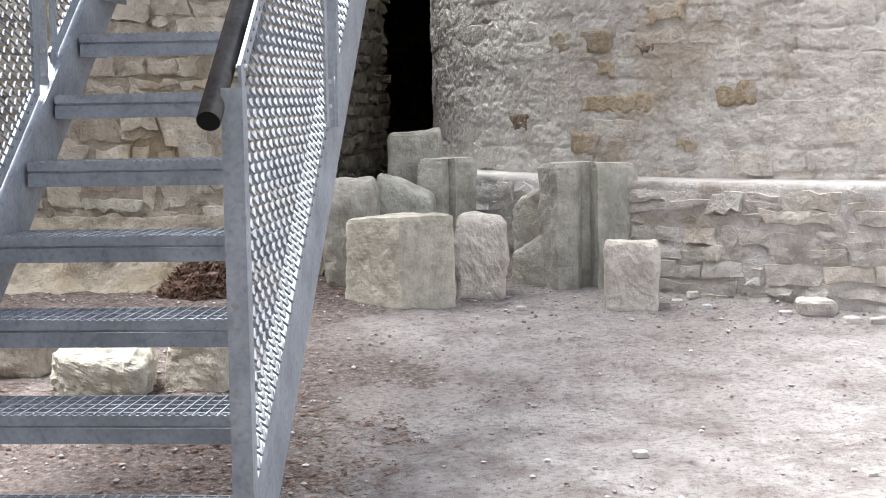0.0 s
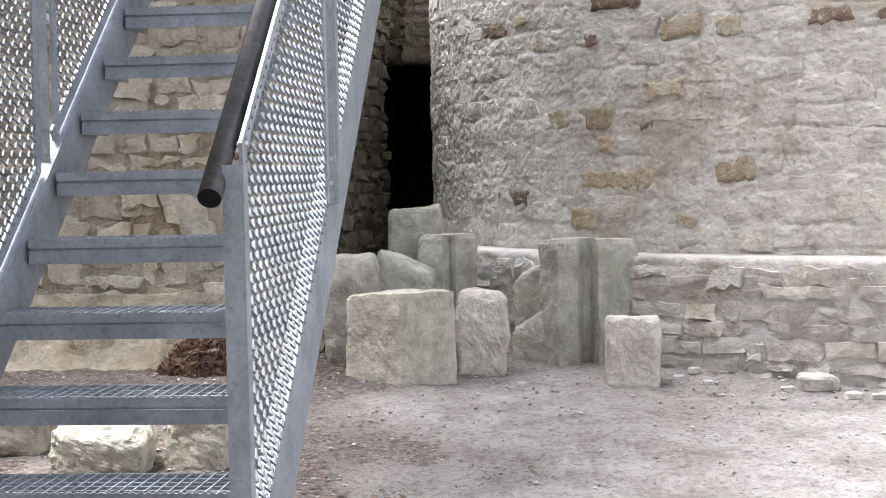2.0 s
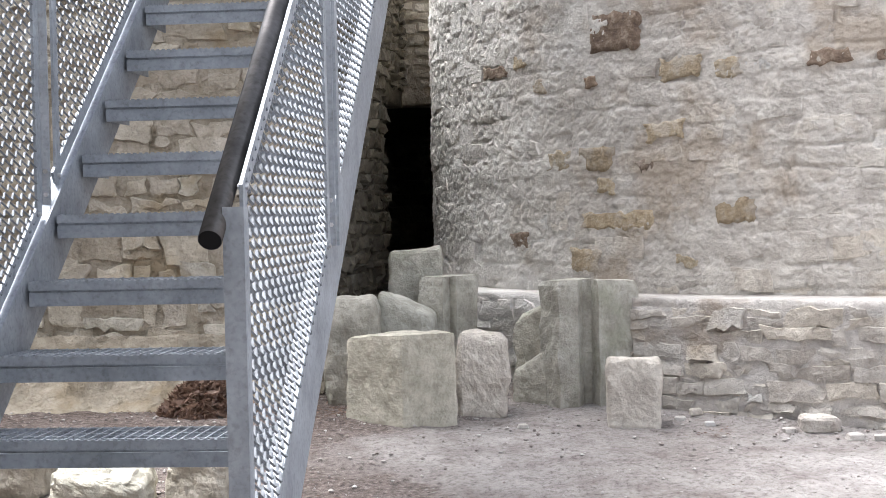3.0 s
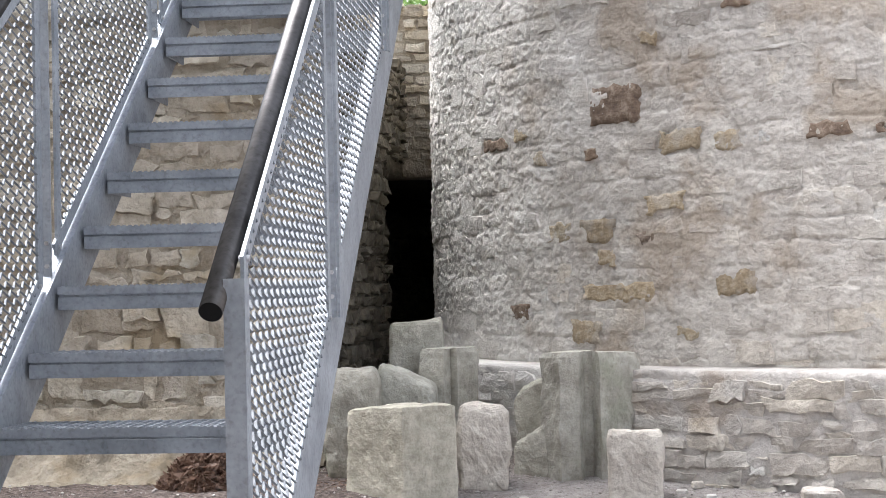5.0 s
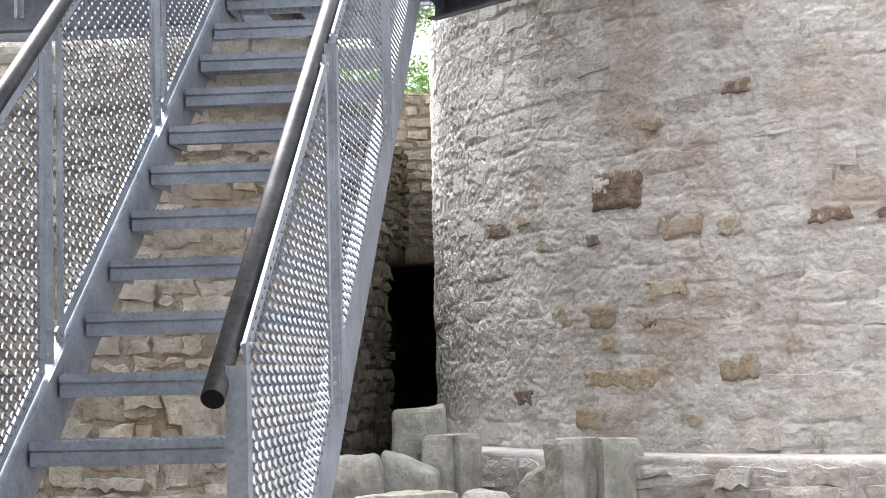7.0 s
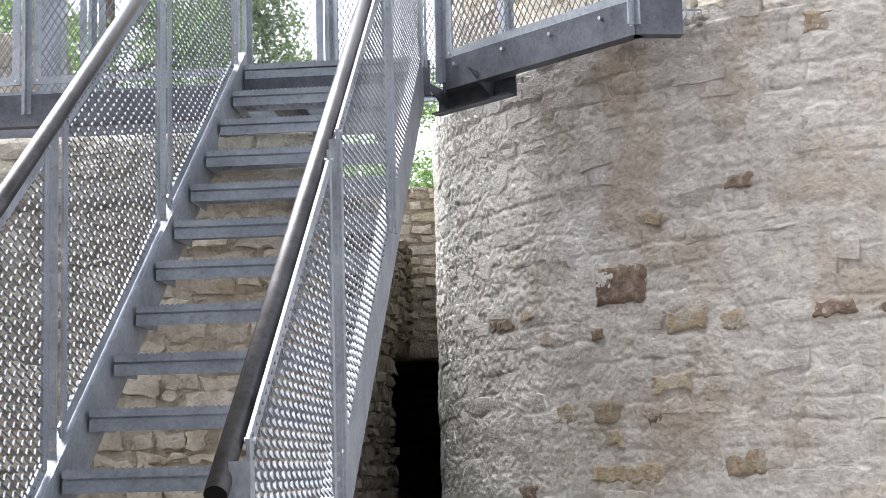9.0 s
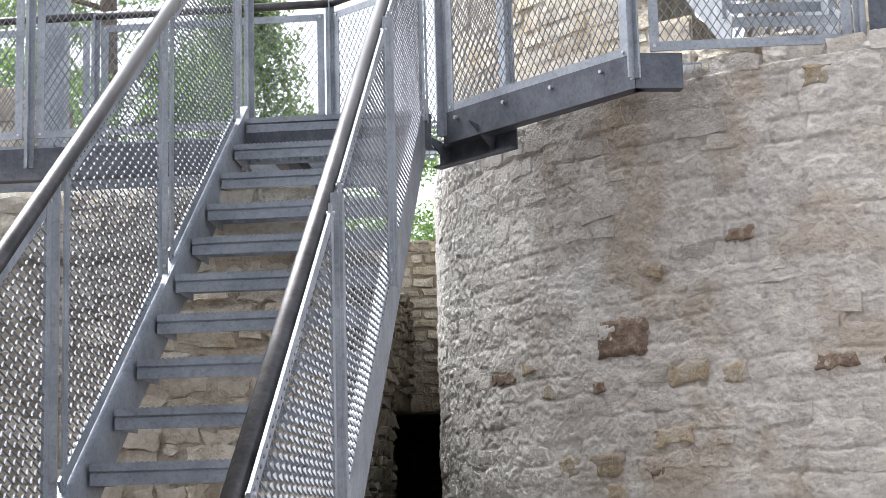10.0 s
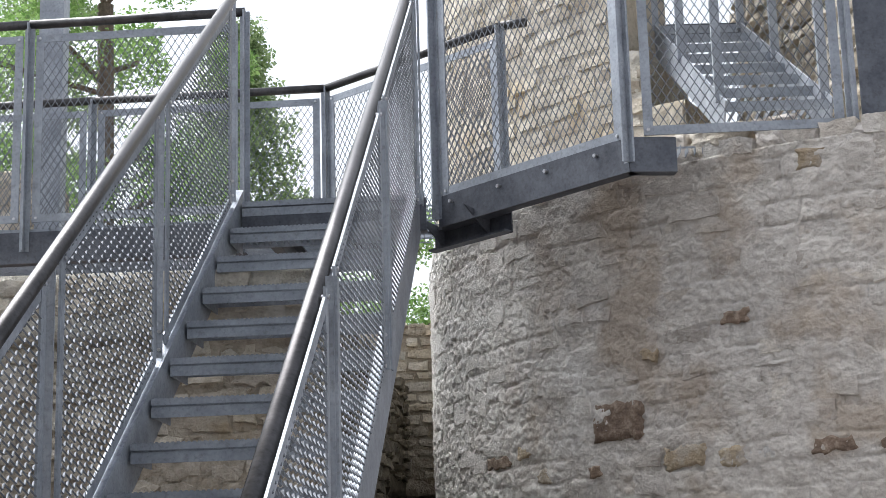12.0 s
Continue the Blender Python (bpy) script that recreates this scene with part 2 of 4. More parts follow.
# ---- stones ----
def block_mesh(corners, seed, rough=0.012, rounding=0.025, n=9, chip=0.0):
    """A hewn block: eight corners (four below, four above), with rounded, worn edges and an uneven face."""
    c = [Vector(p) for p in corners]
    mid = sum(c, Vector()) / 8
    size = ((c[1] - c[0]).length + (c[3] - c[0]).length + (c[4] - c[0]).length) / 3
    r = rounding / size * 2
    index, verts, faces = {}, [], []

    def vert(a, b, d):
        key = (round(a * n), round(b * n), round(d * n))
        if key not in index:
            q = Vector((2 * a - 1, 2 * b - 1, 2 * d - 1))
            inner = Vector([max(-1 + r, min(1 - r, k)) for k in q])
            off = q - inner
            if off.length > 1e-6:
                q = inner + off.normalized() * r
            a, b, d = [(k + 1) / 2 for k in q]
            lo = (c[0] * (1 - a) + c[1] * a) * (1 - b) + (c[3] * (1 - a) + c[2] * a) * b
            hi = (c[4] * (1 - a) + c[5] * a) * (1 - b) + (c[7] * (1 - a) + c[6] * a) * b
            p = lo * (1 - d) + hi * d
            way = (p - mid).normalized()
            sd = Vector((seed * 3.1, seed * 1.7, seed))
            h = rough * (fract(p + sd, 5.0, 4) + 0.5 * fract(p + sd, 17.0, 3) + 0.3 * fract(p + sd, 42.0, 2))
            if chip:
                k = noise.noise((p + sd) * 4.0)
                h -= chip * max(0.0, k - 0.15)
            index[key] = len(verts)
            verts.append(p + way * h)
        return index[key]

    for axis in range(3):
        for s in (0, 1):
            for i in range(n):
                for j in range(n):
                    quad = []
                    for u, v in ((i, j), (i + 1, j), (i + 1, j + 1), (i, j + 1)):
                        q = [0, 0, 0]
                        q[axis], q[(axis + 1) % 3], q[(axis + 2) % 3] = s, u / n, v / n
                        quad.append(vert(*q))
                    faces.append(tuple(quad if s else quad[::-1]))
    return verts, faces


def hewn_block(name, label, foot, z0, tops, mat, seed, rough=0.012, rounding=0.025, n=18, chip=0.0, group="loose carved blocks"):
    """foot: four ground corners in order; tops: the height of the block at each."""
    low = [(x, y, z0 - 0.03) for x, y in foot]
    high = [(x, y, t) for (x, y), t in zip(foot, tops)]
    v, f = block_mesh(low + high, seed, rough, rounding, n, chip)
    return tagged(raw_mesh(name, v, f, mat, smooth=False), label, "stone block", group)


def moulded_block(name, label, outline, z0, z1, mat, seed, lean=(0, 0), group="loose carved blocks"):
    """A block with a moulded plan: an outline pushed up, with uneven faces."""
    pts = []
    for i in range(len(outline)):
        a, b = Vector(outline[i]), Vector(outline[(i + 1) % len(outline)])
        k = max(2, int((b - a).length / 0.014))
        pts += [a.lerp(b, j / k) for j in range(k)]
    rows = 26
    mid = sum(pts, Vector((0, 0))) / len(pts)
    verts, faces = [], []
    m = len(pts)
    for r in range(rows + 1):
        d = r / rows
        z = z0 - 0.03 + (z1 - z0 + 0.03) * d
        inset = 0.02 * max(0.0, (d - 0.93) / 0.07) ** 2
        for p in pts:
            q = mid + (p - mid) * (1 - inset / 0.2) + Vector(lean) * d
            v = Vector((q.x, q.y, z))
            way = (p - mid).normalized()
            h = 0.012 * fract(v + Vector((seed, 0, seed)), 6.0, 4) + 0.006 * fract(v, 22.0, 2)
            verts.append(v + Vector((way.x, way.y, 0)) * h + Vector((0, 0, 0.012 * fract(v, 5.0, 3) * d)))
    for r in range(rows):
        for i in range(m):
            j = (i + 1) % m
            faces.append((r * m + i, r * m + j, (r + 1) * m + j, (r + 1) * m + i))
    faces.append(tuple(range(rows * m, rows * m + m)))
    faces.append(tuple(reversed(range(m))))
    return tagged(raw_mesh(name, verts, faces, mat), label, "stone block", group)


def stone_face(surf, u0, u1, v0, v1, seed, proud, rough, nx, ny, depth=0.05, skew=0.012, bevel_w=0.007, low=0.2, ragged=0.0):
    """One wall stone: an uneven face over (u, v) with edges that sink into the joint."""
    rnd = random.Random(seed)
    j = [(rnd.uniform(-skew, skew), rnd.uniform(-skew, skew)) for _ in range(4)]
    cs = [(u0 + j[0][0], v0 + j[0][1]), (u1 + j[1][0], v0 + j[1][1]), (u1 + j[2][0], v1 + j[2][1]), (u0 + j[3][0], v1 + j[3][1])]
    tilt_u, tilt_v, lift = rnd.uniform(-1, 1) * rough, rnd.uniform(-1, 1) * rough, rnd.uniform(low, 1.0) * proud
    verts, faces = [], []
    for b in range(ny + 1):
        for a in range(nx + 1):
            fu, fv = a / nx, b / ny
            edge = a in (0, nx) or b in (0, ny)
            corner = a in (0, nx) and b in (0, ny)
            pu, pv = fu, fv
            if corner:
                pu, pv = 0.06 + 0.88 * fu, 0.1 + 0.8 * fv
            u = (cs[0][0] * (1 - pu) + cs[1][0] * pu) * (1 - pv) + (cs[3][0] * (1 - pu) + cs[2][0] * pu) * pv
            v = (cs[0][1] * (1 - pu) + cs[1][1] * pu) * (1 - pv) + (cs[3][1] * (1 - pu) + cs[2][1] * pu) * pv
            h = -depth if edge else lift + tilt_u * (2 * fu - 1) + tilt_v * (2 * fv - 1) + rough * noise.noise((u * 14, v * 14, seed * 0.37))
            if not edge and (a in (1, nx - 1) or b in (1, ny - 1)):
                du = bevel_w / max(u1 - u0, 0.02)
                dv = bevel_w / max(v1 - v0, 0.02)
                if a == 1:
                    u = u - (fu - du) * (u1 - u0) * 0.8
                if a == nx - 1:
                    u = u + (1 - du - fu) * (u1 - u0) * 0.8
                if b == 1:
                    v = v - (fv - dv) * (v1 - v0) * 0.8
                if b == ny - 1:
                    v = v + (1 - dv - fv) * (v1 - v0) * 0.8
                h -= 0.2 * rough
            if ragged:
                u, v = u + ragged * noise.noise((u * 22, v * 22, seed)) + 0.6 * ragged * noise.noise((u * 60, v * 60, seed)), v + ragged * noise.noise((u * 24, v * 24, seed + 9))
            verts.append(surf(u, v, h))
    for b in range(ny):
        for a in range(nx):
            i = b * (nx + 1) + a
            faces.append((i, i + 1, i + nx + 2, i + nx + 1))
    return verts, faces


def courses(u0, u1, v0, v1, height, length, seed, spread=0.35):
    """Cells (u0, u1, v0, v1) of a roughly coursed wall."""
    rnd = random.Random(seed)
    cells, v = [], v0
    while v < v1 - height * 0.4:
        h = height * rnd.uniform(1 - spread, 1 + spread)
        u = u0 - rnd.uniform(0, length)
        while u < u1:
            w = length * rnd.uniform(0.45, 1.6)
            a, b = max(u, u0), min(u + w, u1)
            if b - a > 0.04:
                if h > height * 1.15 and rnd.random() < 0.35:
                    s = rnd.uniform(0.4, 0.6)
                    cells += [(a, b, v, v + h * s), (a, b, v + h * s, v + h)]
                else:
                    cells.append((a, b, v, v + h))
            u += w
        v += h
    return cells


def lay(wall, cells, surf, mat, seed, proud=0.006, rough=0.008, gap=0.008, near=None, limit=300, odd=None, res=0.05, name="stone", low=0.2, skew=0.012, ragged=0.0):
    """Lay the cells as stones: the nearest as parts of the wall, the rest joined into one."""
    rank = sorted(range(len(cells)), key=(lambda i: near(*cells[i])) if near else (lambda i: i))
    single = set(rank[:limit])
    rv, rf = [], []
    for i, (a, b, c, d) in enumerate(cells):
        nx, ny = max(4, min(9, int((b - a) / res) + 3)), max(4, min(7, int((d - c) / res) + 2))
        v, f = stone_face(surf, a + gap, b - gap, c + gap, d - gap, seed * 1000 + i, proud, rough, nx, ny, low=low, skew=skew, ragged=ragged)
        special = odd(0.5 * (a + b), 0.5 * (c + d)) if odd else None
        if i in single or special:
            raw_mesh(name, v, f, special or mat, wall)
        else:
            base = len(rv)
            rv += v
            rf += [tuple(k + base for k in q) for q in f]
    if rv:
        rest = raw_mesh("rubble_stones", rv, rf, mat, wall)
        rest["kind"] = "stuff"


def sheet(name, surf, u0, u1, v0, v1, du, dv, relief, mat, parent, seed=0, back=0.3):
    """The mortar bed of a wall: an uneven face with a back and closed edges."""
    nu, nv = max(2, int((u1 - u0) / du)), max(2, int((v1 - v0) / dv))
    verts, faces = [], []
    for j in range(nv + 1):
        for i in range(nu + 1):
            u, v = u0 + (u1 - u0) * i / nu, v0 + (v1 - v0) * j / nv
            h = relief(u, v) if callable(relief) else relief * (noise.noise((u * 9, v * 13, seed)) + 0.6 * noise.noise((u * 27, v * 31, seed + 5)))
            verts.append(surf(u, v, h))
    w = nu + 1
    for j in range(nv):
        for i in range(nu):
            faces.append((j * w + i, j * w + i + 1, (j + 1) * w + i + 1, (j + 1) * w + i))
    base = len(verts)
    for j in (0, nv):
        for i in range(nu + 1):
            verts.append(surf(u0 + (u1 - u0) * i / nu, v0 if j == 0 else v1, -back))
    for i in range(nu):
        faces.append((i + 1, i, base + i, base + i + 1))
        t = nv * w
        faces.append((t + i, t + i + 1, base + w + i + 1, base + w + i))
        faces.append((base + i + 1, base + i, base + w + i, base + w + i + 1))
    for i in (0, nu):
        faces.append(tuple([j * w + i for j in range(nv + 1)] + [base + w + i, base + i]))
    return raw_mesh(name, verts, faces, mat, parent, smooth=True)


# ---- steelwork ----
def wire_mesh(origin, ux, uy, poly, parent, cw=0.036, ch=0.052, wire=0.0036, deep=0.0034, mat=None):
    """Expanded metal in the plane (ux, uy) from origin, cut to a convex polygon of (a, b)."""
    origin, ux, uy = Vector(origin), Vector(ux), Vector(uy)
    nrm = ux.cross(uy).normalized()
    bm = bmesh.new()
    for sgn in (-1, 1):
        d = Vector((cw, sgn * ch)).normalized()
        pn = Vector((-d.y, d.x))
        step = abs(cw * ch) / math.hypot(cw, ch)
        ds = [pn.dot(Vector(p)) for p in poly]
        k = math.ceil(min(ds) / step)
        while k * step < max(ds):
            c, hits = k * step, []
            for i in range(len(poly)):
                a, b = Vector(poly[i]), Vector(poly[(i + 1) % len(poly)])
                da, db = pn.dot(a) - c, pn.dot(b) - c
                if (da < 0) != (db < 0):
                    hits.append(a.lerp(b, da / (da - db)))
            if len(hits) == 2 and (hits[0] - hits[1]).length > 0.01:
                p, q = [origin + ux * h.x + uy * h.y + nrm * (0.0012 * sgn) for h in hits]
                bar(bm, p, q, nrm, deep, wire)
            k += 1
    return part("wire_mesh", bm, mat or WIRE, parent)


def expanded_mesh(origin, ux, uy, poly, parent, cw, ch, d=0.0048, wide=0.0054, thick=0.0026):
    """Expanded metal with its long way level: strands run from the proud edge of one bond to the sunk edge of the next."""
    origin, ux, uy = Vector(origin), Vector(ux), Vector(uy)
    nrm = ux.cross(uy).normalized()
    lean = (nrm * 0.8 + uy * 0.6).normalized()
    sides = [(Vector(poly[k]), Vector(poly[(k + 1) % len(poly)])) for k in range(len(poly))]

    def within(x, y):
        return all((b.x - a.x) * (y - a.y) - (b.y - a.y) * (x - a.x) > 0.016 * (b - a).length for a, b in sides)

    bm = bmesh.new()
    xs, ys = [p[0] for p in poly], [p[1] for p in poly]
    for i in range(int(min(xs) / cw * 2), int(max(xs) / cw * 2) + 1):
        for j in range(int(min(ys) / ch * 2), int(max(ys) / ch * 2) + 2):
            if (i + j) % 2:
                continue
            for sgn in (1, -1):
                x0, y0, x1, y1 = i * cw / 2, j * ch / 2, (i + 1) * cw / 2, (j + sgn) * ch / 2
                if within(x0, y0) and within(x1, y1):
                    p = origin + ux * x0 + uy * (y0 + sgn * 0.002) + nrm * (sgn * d)
                    q = origin + ux * x1 + uy * (y1 - sgn * 0.002) - nrm * (sgn * d)
                    bar(bm, p, q, lean, wide * (1.45 if sgn > 0 else 1.0), thick)
    return part("wire_mesh", bm, WIRE, parent)


def panel(parent, origin, ux, uy, poly, frame_w=0.04, frame_t=0.008, name="mesh_panel", cell=(0.040, 0.063)):
    """A railing panel: flat-bar frame round the polygon, wire mesh within, a bolt at each corner."""
    origin, ux, uy = Vector(origin), Vector(ux), Vector(uy)
    nrm = ux.cross(uy).normalized()
    bm = bmesh.new()
    c = sum((Vector(p) for p in poly), Vector((0, 0))) / len(poly)
    P = [origin + ux * p[0] + uy * p[1] for p in poly]
    for i in range(len(P)):
        a, b = P[i], P[(i + 1) % len(P)]
        d = (b - a).normalized()
        inward = nrm.cross(d)
        mid = origin + ux * c.x + uy * c.y
        if inward.dot(mid - a) < 0:
            inward = -inward
        lift = nrm * (0.0015 * (i % 2))
        bar(bm, a + inward * frame_w / 2 + lift, b + inward * frame_w / 2 + lift, inward, frame_w, frame_t)
    fr = part(name, bm, ZINC, parent)
    if cell[0] > cell[1]:
        expanded_mesh(origin, ux, uy, poly, fr, *cell)
    else:
        wire_mesh(origin, ux, uy, poly, fr, *cell)
    for p in P:
        bm = bmesh.new()
        q = p + (origin + ux * c.x + uy * c.y - p).normalized() * frame_w * 0.75
        tube(bm, [q - nrm * 0.012, q + nrm * 0.012], 0.007, 8)
        part("bolt", bm, BOLT, fr)
    return fr


# ---- ground ----
def build_ground():
    xs = sorted(set([-400, -120, -40, -15, -8, -5] + [-3 + 0.03 * i for i in range(200)] + [3.5, 5, 8, 15, 40, 120, 400]))
    ys = sorted(set([-400, -120, -40, -15, -6, -2, 0, 1.5] + [2.6 + 0.03 * i for i in range(180)] + [8.5, 9.5, 12, 20, 60, 150, 400]))
    verts, faces = [], []
    for y in ys:
        for x in xs:
            near = 1.0 if abs(x) < 3.2 and 2.4 < y < 8.2 else 0.0
            z = ground_z(x, y) + near * (0.018 * fract((x, y, 0), 1.3, 3) + 0.010 * fract((x, y, 4), 7.0, 5))
            verts.append((x, y, z))
    w = len(xs)
    for j in range(len(ys) - 1):
        for i in range(w - 1):
            faces.append((j * w + i, j * w + i + 1, (j + 1) * w + i + 1, (j + 1) * w + i))
    return tagged(raw_mesh("ground", verts, faces, SOIL, smooth=True), "pale trodden dusty soil with leaf litter", "ground", kind="structure")


build_ground()

# ---- round tower ----
TC, TR = Vector((2.96, 9.15)), 3.0
RIM = 3.40


def tower_surf(u, v, h):
    a = math.pi + u / TR
    r = TR + h + 0.012 * noise.noise((u * 0.8, v * 0.8, 3))
    return Vector((TC.x + r * math.cos(a), TC.y + r * math.sin(a), v))


# bare stones where the limewash is gone: place along the wall, height, half sizes, material
PATCHES = [
    (2.263, 2.291, 0.138, 0.073, BROWN),
    (2.604, 2.108, 0.090, 0.043, OCHRE),
    (2.841, 2.092, 0.062, 0.041, OCHRE),
    (3.268, 2.104, 0.084, 0.033, BROWN),
    (3.476, 2.103, 0.022, 0.018, BROWN),
    (2.882, 2.674, 0.058, 0.026, BROWN),
    (1.367, 2.186, 0.117, 0.027, BROWN),
    (1.766, 2.086, 0.056, 0.029, OCHRE),
    (1.608, 2.211, 0.060, 0.029, OCHRE),
    (2.521, 1.852, 0.098, 0.033, OCHRE),
    (1.896, 1.740, 0.079, 0.039, OCHRE),
    (2.140, 1.740, 0.097, 0.048, OCHRE),
    (2.197, 1.622, 0.055, 0.031, OCHRE),
    (2.425, 1.703, 0.038, 0.033, BROWN),
    (2.247, 1.473, 0.199, 0.037, OCHRE),
    (2.846, 1.495, 0.092, 0.043, OCHRE),
    (2.458, 2.560, 0.048, 0.020, OCHRE),
    (2.069, 1.292, 0.084, 0.050, OCHRE),
    (1.583, 1.388, 0.069, 0.037, BROWN),
    (2.109, 2.085, 0.039, 0.023, BROWN),
    (2.616, 1.288, 0.060, 0.024, OCHRE),
    (3.271, 3.293, 0.059, 0.040, OCHRE),
]


def plaster(u, v):
    """Rubbed lime mortar: lumpy and ragged round the passage side, smoother in front."""
    ragged = 0.7 + 0.75 * max(0.0, min(1.0, (2.1 - u) / 1.1))
    h = 0.007 * noise.noise((u * 3.5, v * 6, 2)) + 0.004 * noise.noise((u * 8, v * 15, 7)) + 0.003 * noise.noise((u * 40, v * 45, 27))
    h += ragged * (0.0045 * noise.noise((u * 24, v * 30, 5)) + 0.005 * noise.noise((u * 52, v * 40, 9)))
    # smeared stones: each a little in or out, with broken joints
    uu, vv = u + 0.03 * noise.noise((u * 7, v * 7, 31)) + 0.008 * noise.noise((u * 40, v * 40, 33)), v + 0.02 * noise.noise((u * 5, v * 7, 37)) + 0.006 * noise.noise((u * 40, v * 40, 39))
    row = math.floor(vv / 0.098)
    size = 0.15 + 0.10 * ((row * 0.618) % 1)
    col = math.floor(uu / size + (row * 0.377) % 1)
    pick = math.sin(row * 127.1 + col * 311.7) * 43758.5453
    h += 0.013 * (pick - math.floor(pick) - 0.5) * (0.6 + 0.8 * noise.noise((u * 2, v * 2, 41)))
    fu, fv = (uu / size + (row * 0.377) % 1) % 1, (vv / 0.098) % 1
    joint = min(min(fu, 1 - fu) * size, min(fv, 1 - fv) * 0.098)
    h -= 0.011 * max(0.0, 1 - joint / 0.011) * max(0.0, min(1.0, 0.35 + 1.6 * noise.noise((u * 4, v * 5, 43))))
    pit = noise.noise((u * 15, v * 26, 12))
    h -= 0.02 * max(0.0, pit - 0.42) + ragged * 0.03 * max(0.0, noise.noise((u * 28, v * 34, 15)) - 0.35)
    return h


def build_tower():
    wall = empty("wall_tower", "round rubble tower wall with rubbed lime mortar", "wall", kind="structure")
    sheet("mortar_bed", tower_surf, -0.4, 4.5, 0.4, RIM - 0.02, 0.009, 0.0088, plaster, MORTAR, wall, 2, back=0.9)
    cells = courses(0.1, 4.4, 0.62, RIM + 0.01, 0.10, 0.19, 11)
    cells = [c for c in cells if not any(abs(0.5 * (c[0] + c[1]) - cu) < ru + 0.05 and abs(0.5 * (c[2] + c[3]) - cv) < rv + 0.04 for cu, cv, ru, rv, m in PATCHES)]
    lay(wall, cells, tower_surf, TOWER, 5, 0.005, 0.006, 0.004, near=lambda a, b, c, d: abs(0.5 * (a + b) - 2.3), low=-2.4, skew=0.03, ragged=0.016)
    for k, (cu, cv, ru, rv, mat) in enumerate(PATCHES):
        v, f = stone_face(tower_surf, cu - ru * 1.1, cu + ru * 1.1, cv - rv * 1.15, cv + rv * 1.15, 777 + k, 0.007, 0.003, 14, 9, skew=0.014, bevel_w=0.005, low=0.4, ragged=0.024)
        raw_mesh("stone", v, f, mat, wall, smooth=True)
    # rough broken top course
    rnd = random.Random(4)
    u = 2.3
    while u < 4.3:
        w = rnd.uniform(0.16, 0.34)
        h = 0.10 * rnd.uniform(0.5, 1.1) + (0.07 if 2.4 < u < 3.2 else -0.01)
        lo = [tower_surf(a, RIM - 0.06, -k) for a, k in ((u, 0.01), (u + w - 0.01, rnd.uniform(0.0, 0.03)), (u + w - 0.01, 0.4), (u, 0.4))]
        v, f = block_mesh([tuple(p) for p in lo] + [(p.x, p.y, RIM + h * 0.9 + rnd.uniform(-0.02, 0.02)) for p in lo], rnd.random() * 50, 0.03, 0.03, 8, 0.03)
        raw_mesh("stone", v, f, rnd.choice((TOWER, MORTAR, RUBBLE)), wall)
        u += w
    # wall walk inside the rim
    bm = bmesh.new()
    pts = [(TC.x + 2.75 * math.cos(math.pi + k * 0.08), TC.y + 2.75 * math.sin(math.pi + k * 0.08), RIM - 0.05) for k in range(20)] + [(4.5, 12, RIM - 0.05), (0.3, 12, RIM - 0.05)]
    prism(bm, pts, (0, 0, -0.3))
    part("wall_walk", bm, SOIL, wall)
    return wall


build_tower()

# ledge at the tower's foot
def build_ledge():
    wall = empty("wall_ledge", "low stepped rubble footing round the tower", "wall", kind="structure")
    LR = TR + 0.30

    def front(u, v, h):
        a = math.pi + u / LR
        r = LR + h + 0.015 * noise.noise((u, v, 9))
        return Vector((TC.x + r * math.cos(a), TC.y + r * math.sin(a), v))

    def top_z(u):
        return 1.17 - 0.02 * u

    def top(u, v, h):
        a = math.pi + u / LR
        r = TR - 0.05 + v
        return Vector((TC.x + r * math.cos(a), TC.y + r * math.sin(a), top_z(u) + h))

    sheet("mortar_bed", front, 0.55, 5.0, 0.3, 1.15, 0.03, 0.022, 0.012, MORTAR, wall, 7, back=0.33)
    sheet("coping_bed", top, 0.55, 5.0, 0.0, 0.345, 0.03, 0.022, 0.01, PALE, wall, 8, back=0.05)
    lay(wall, courses(0.5, 4.6, 0.62, 1.10, 0.06, 0.17, 21, 0.5), front, TOWER, 6, 0.016, 0.014, -0.003, skew=0.022, low=0.0, ragged=0.022, near=lambda a, b, c, d: abs(a - 2.0), limit=160)
    return wall


build_ledge()


# ---- wall behind the stairs ----
def flat_surf(p, q, batter=0.0, wob=0.02):
    p, q = Vector(p), Vector(q)
    d = (q - p).normalized()
    nrm = Vector((d.y, -d.x))

    def surf(u, v, h):
        k = p + d * u + nrm * (h - batter * v + wob * noise.noise((u * 0.9, v * 0.9, p.x)))
        return Vector((k.x, k.y, v))
    return surf, (q - p).length


def rubble_wall(name, label, p, q, z0, z1, mat, seed, height=0.13, length=0.2, batter=0.0, proud=0.02, rough=0.02, limit=150, bed=None, wob=0.03, skew=0.012, spread=0.35, back=0.35, low=0.3, ragged=0.015, gap=0.0015):
    wall = empty(name, label, "wall", kind="structure")
    surf, size = flat_surf(p, q, batter, wob)
    sheet("mortar_bed", surf, 0, size, z0, z1, 0.05, 0.05, 0.015, bed or mat, wall, seed, back=back)
    lay(wall, courses(0, size, z0 + 0.1, z1 + 0.03, height, length, seed, spread), surf, mat, seed, proud, rough, gap,
        near=lambda a, b, c, d: abs(0.5 * (a + b) - size * 0.6), limit=limit, skew=skew, low=low, ragged=ragged)
    return wall


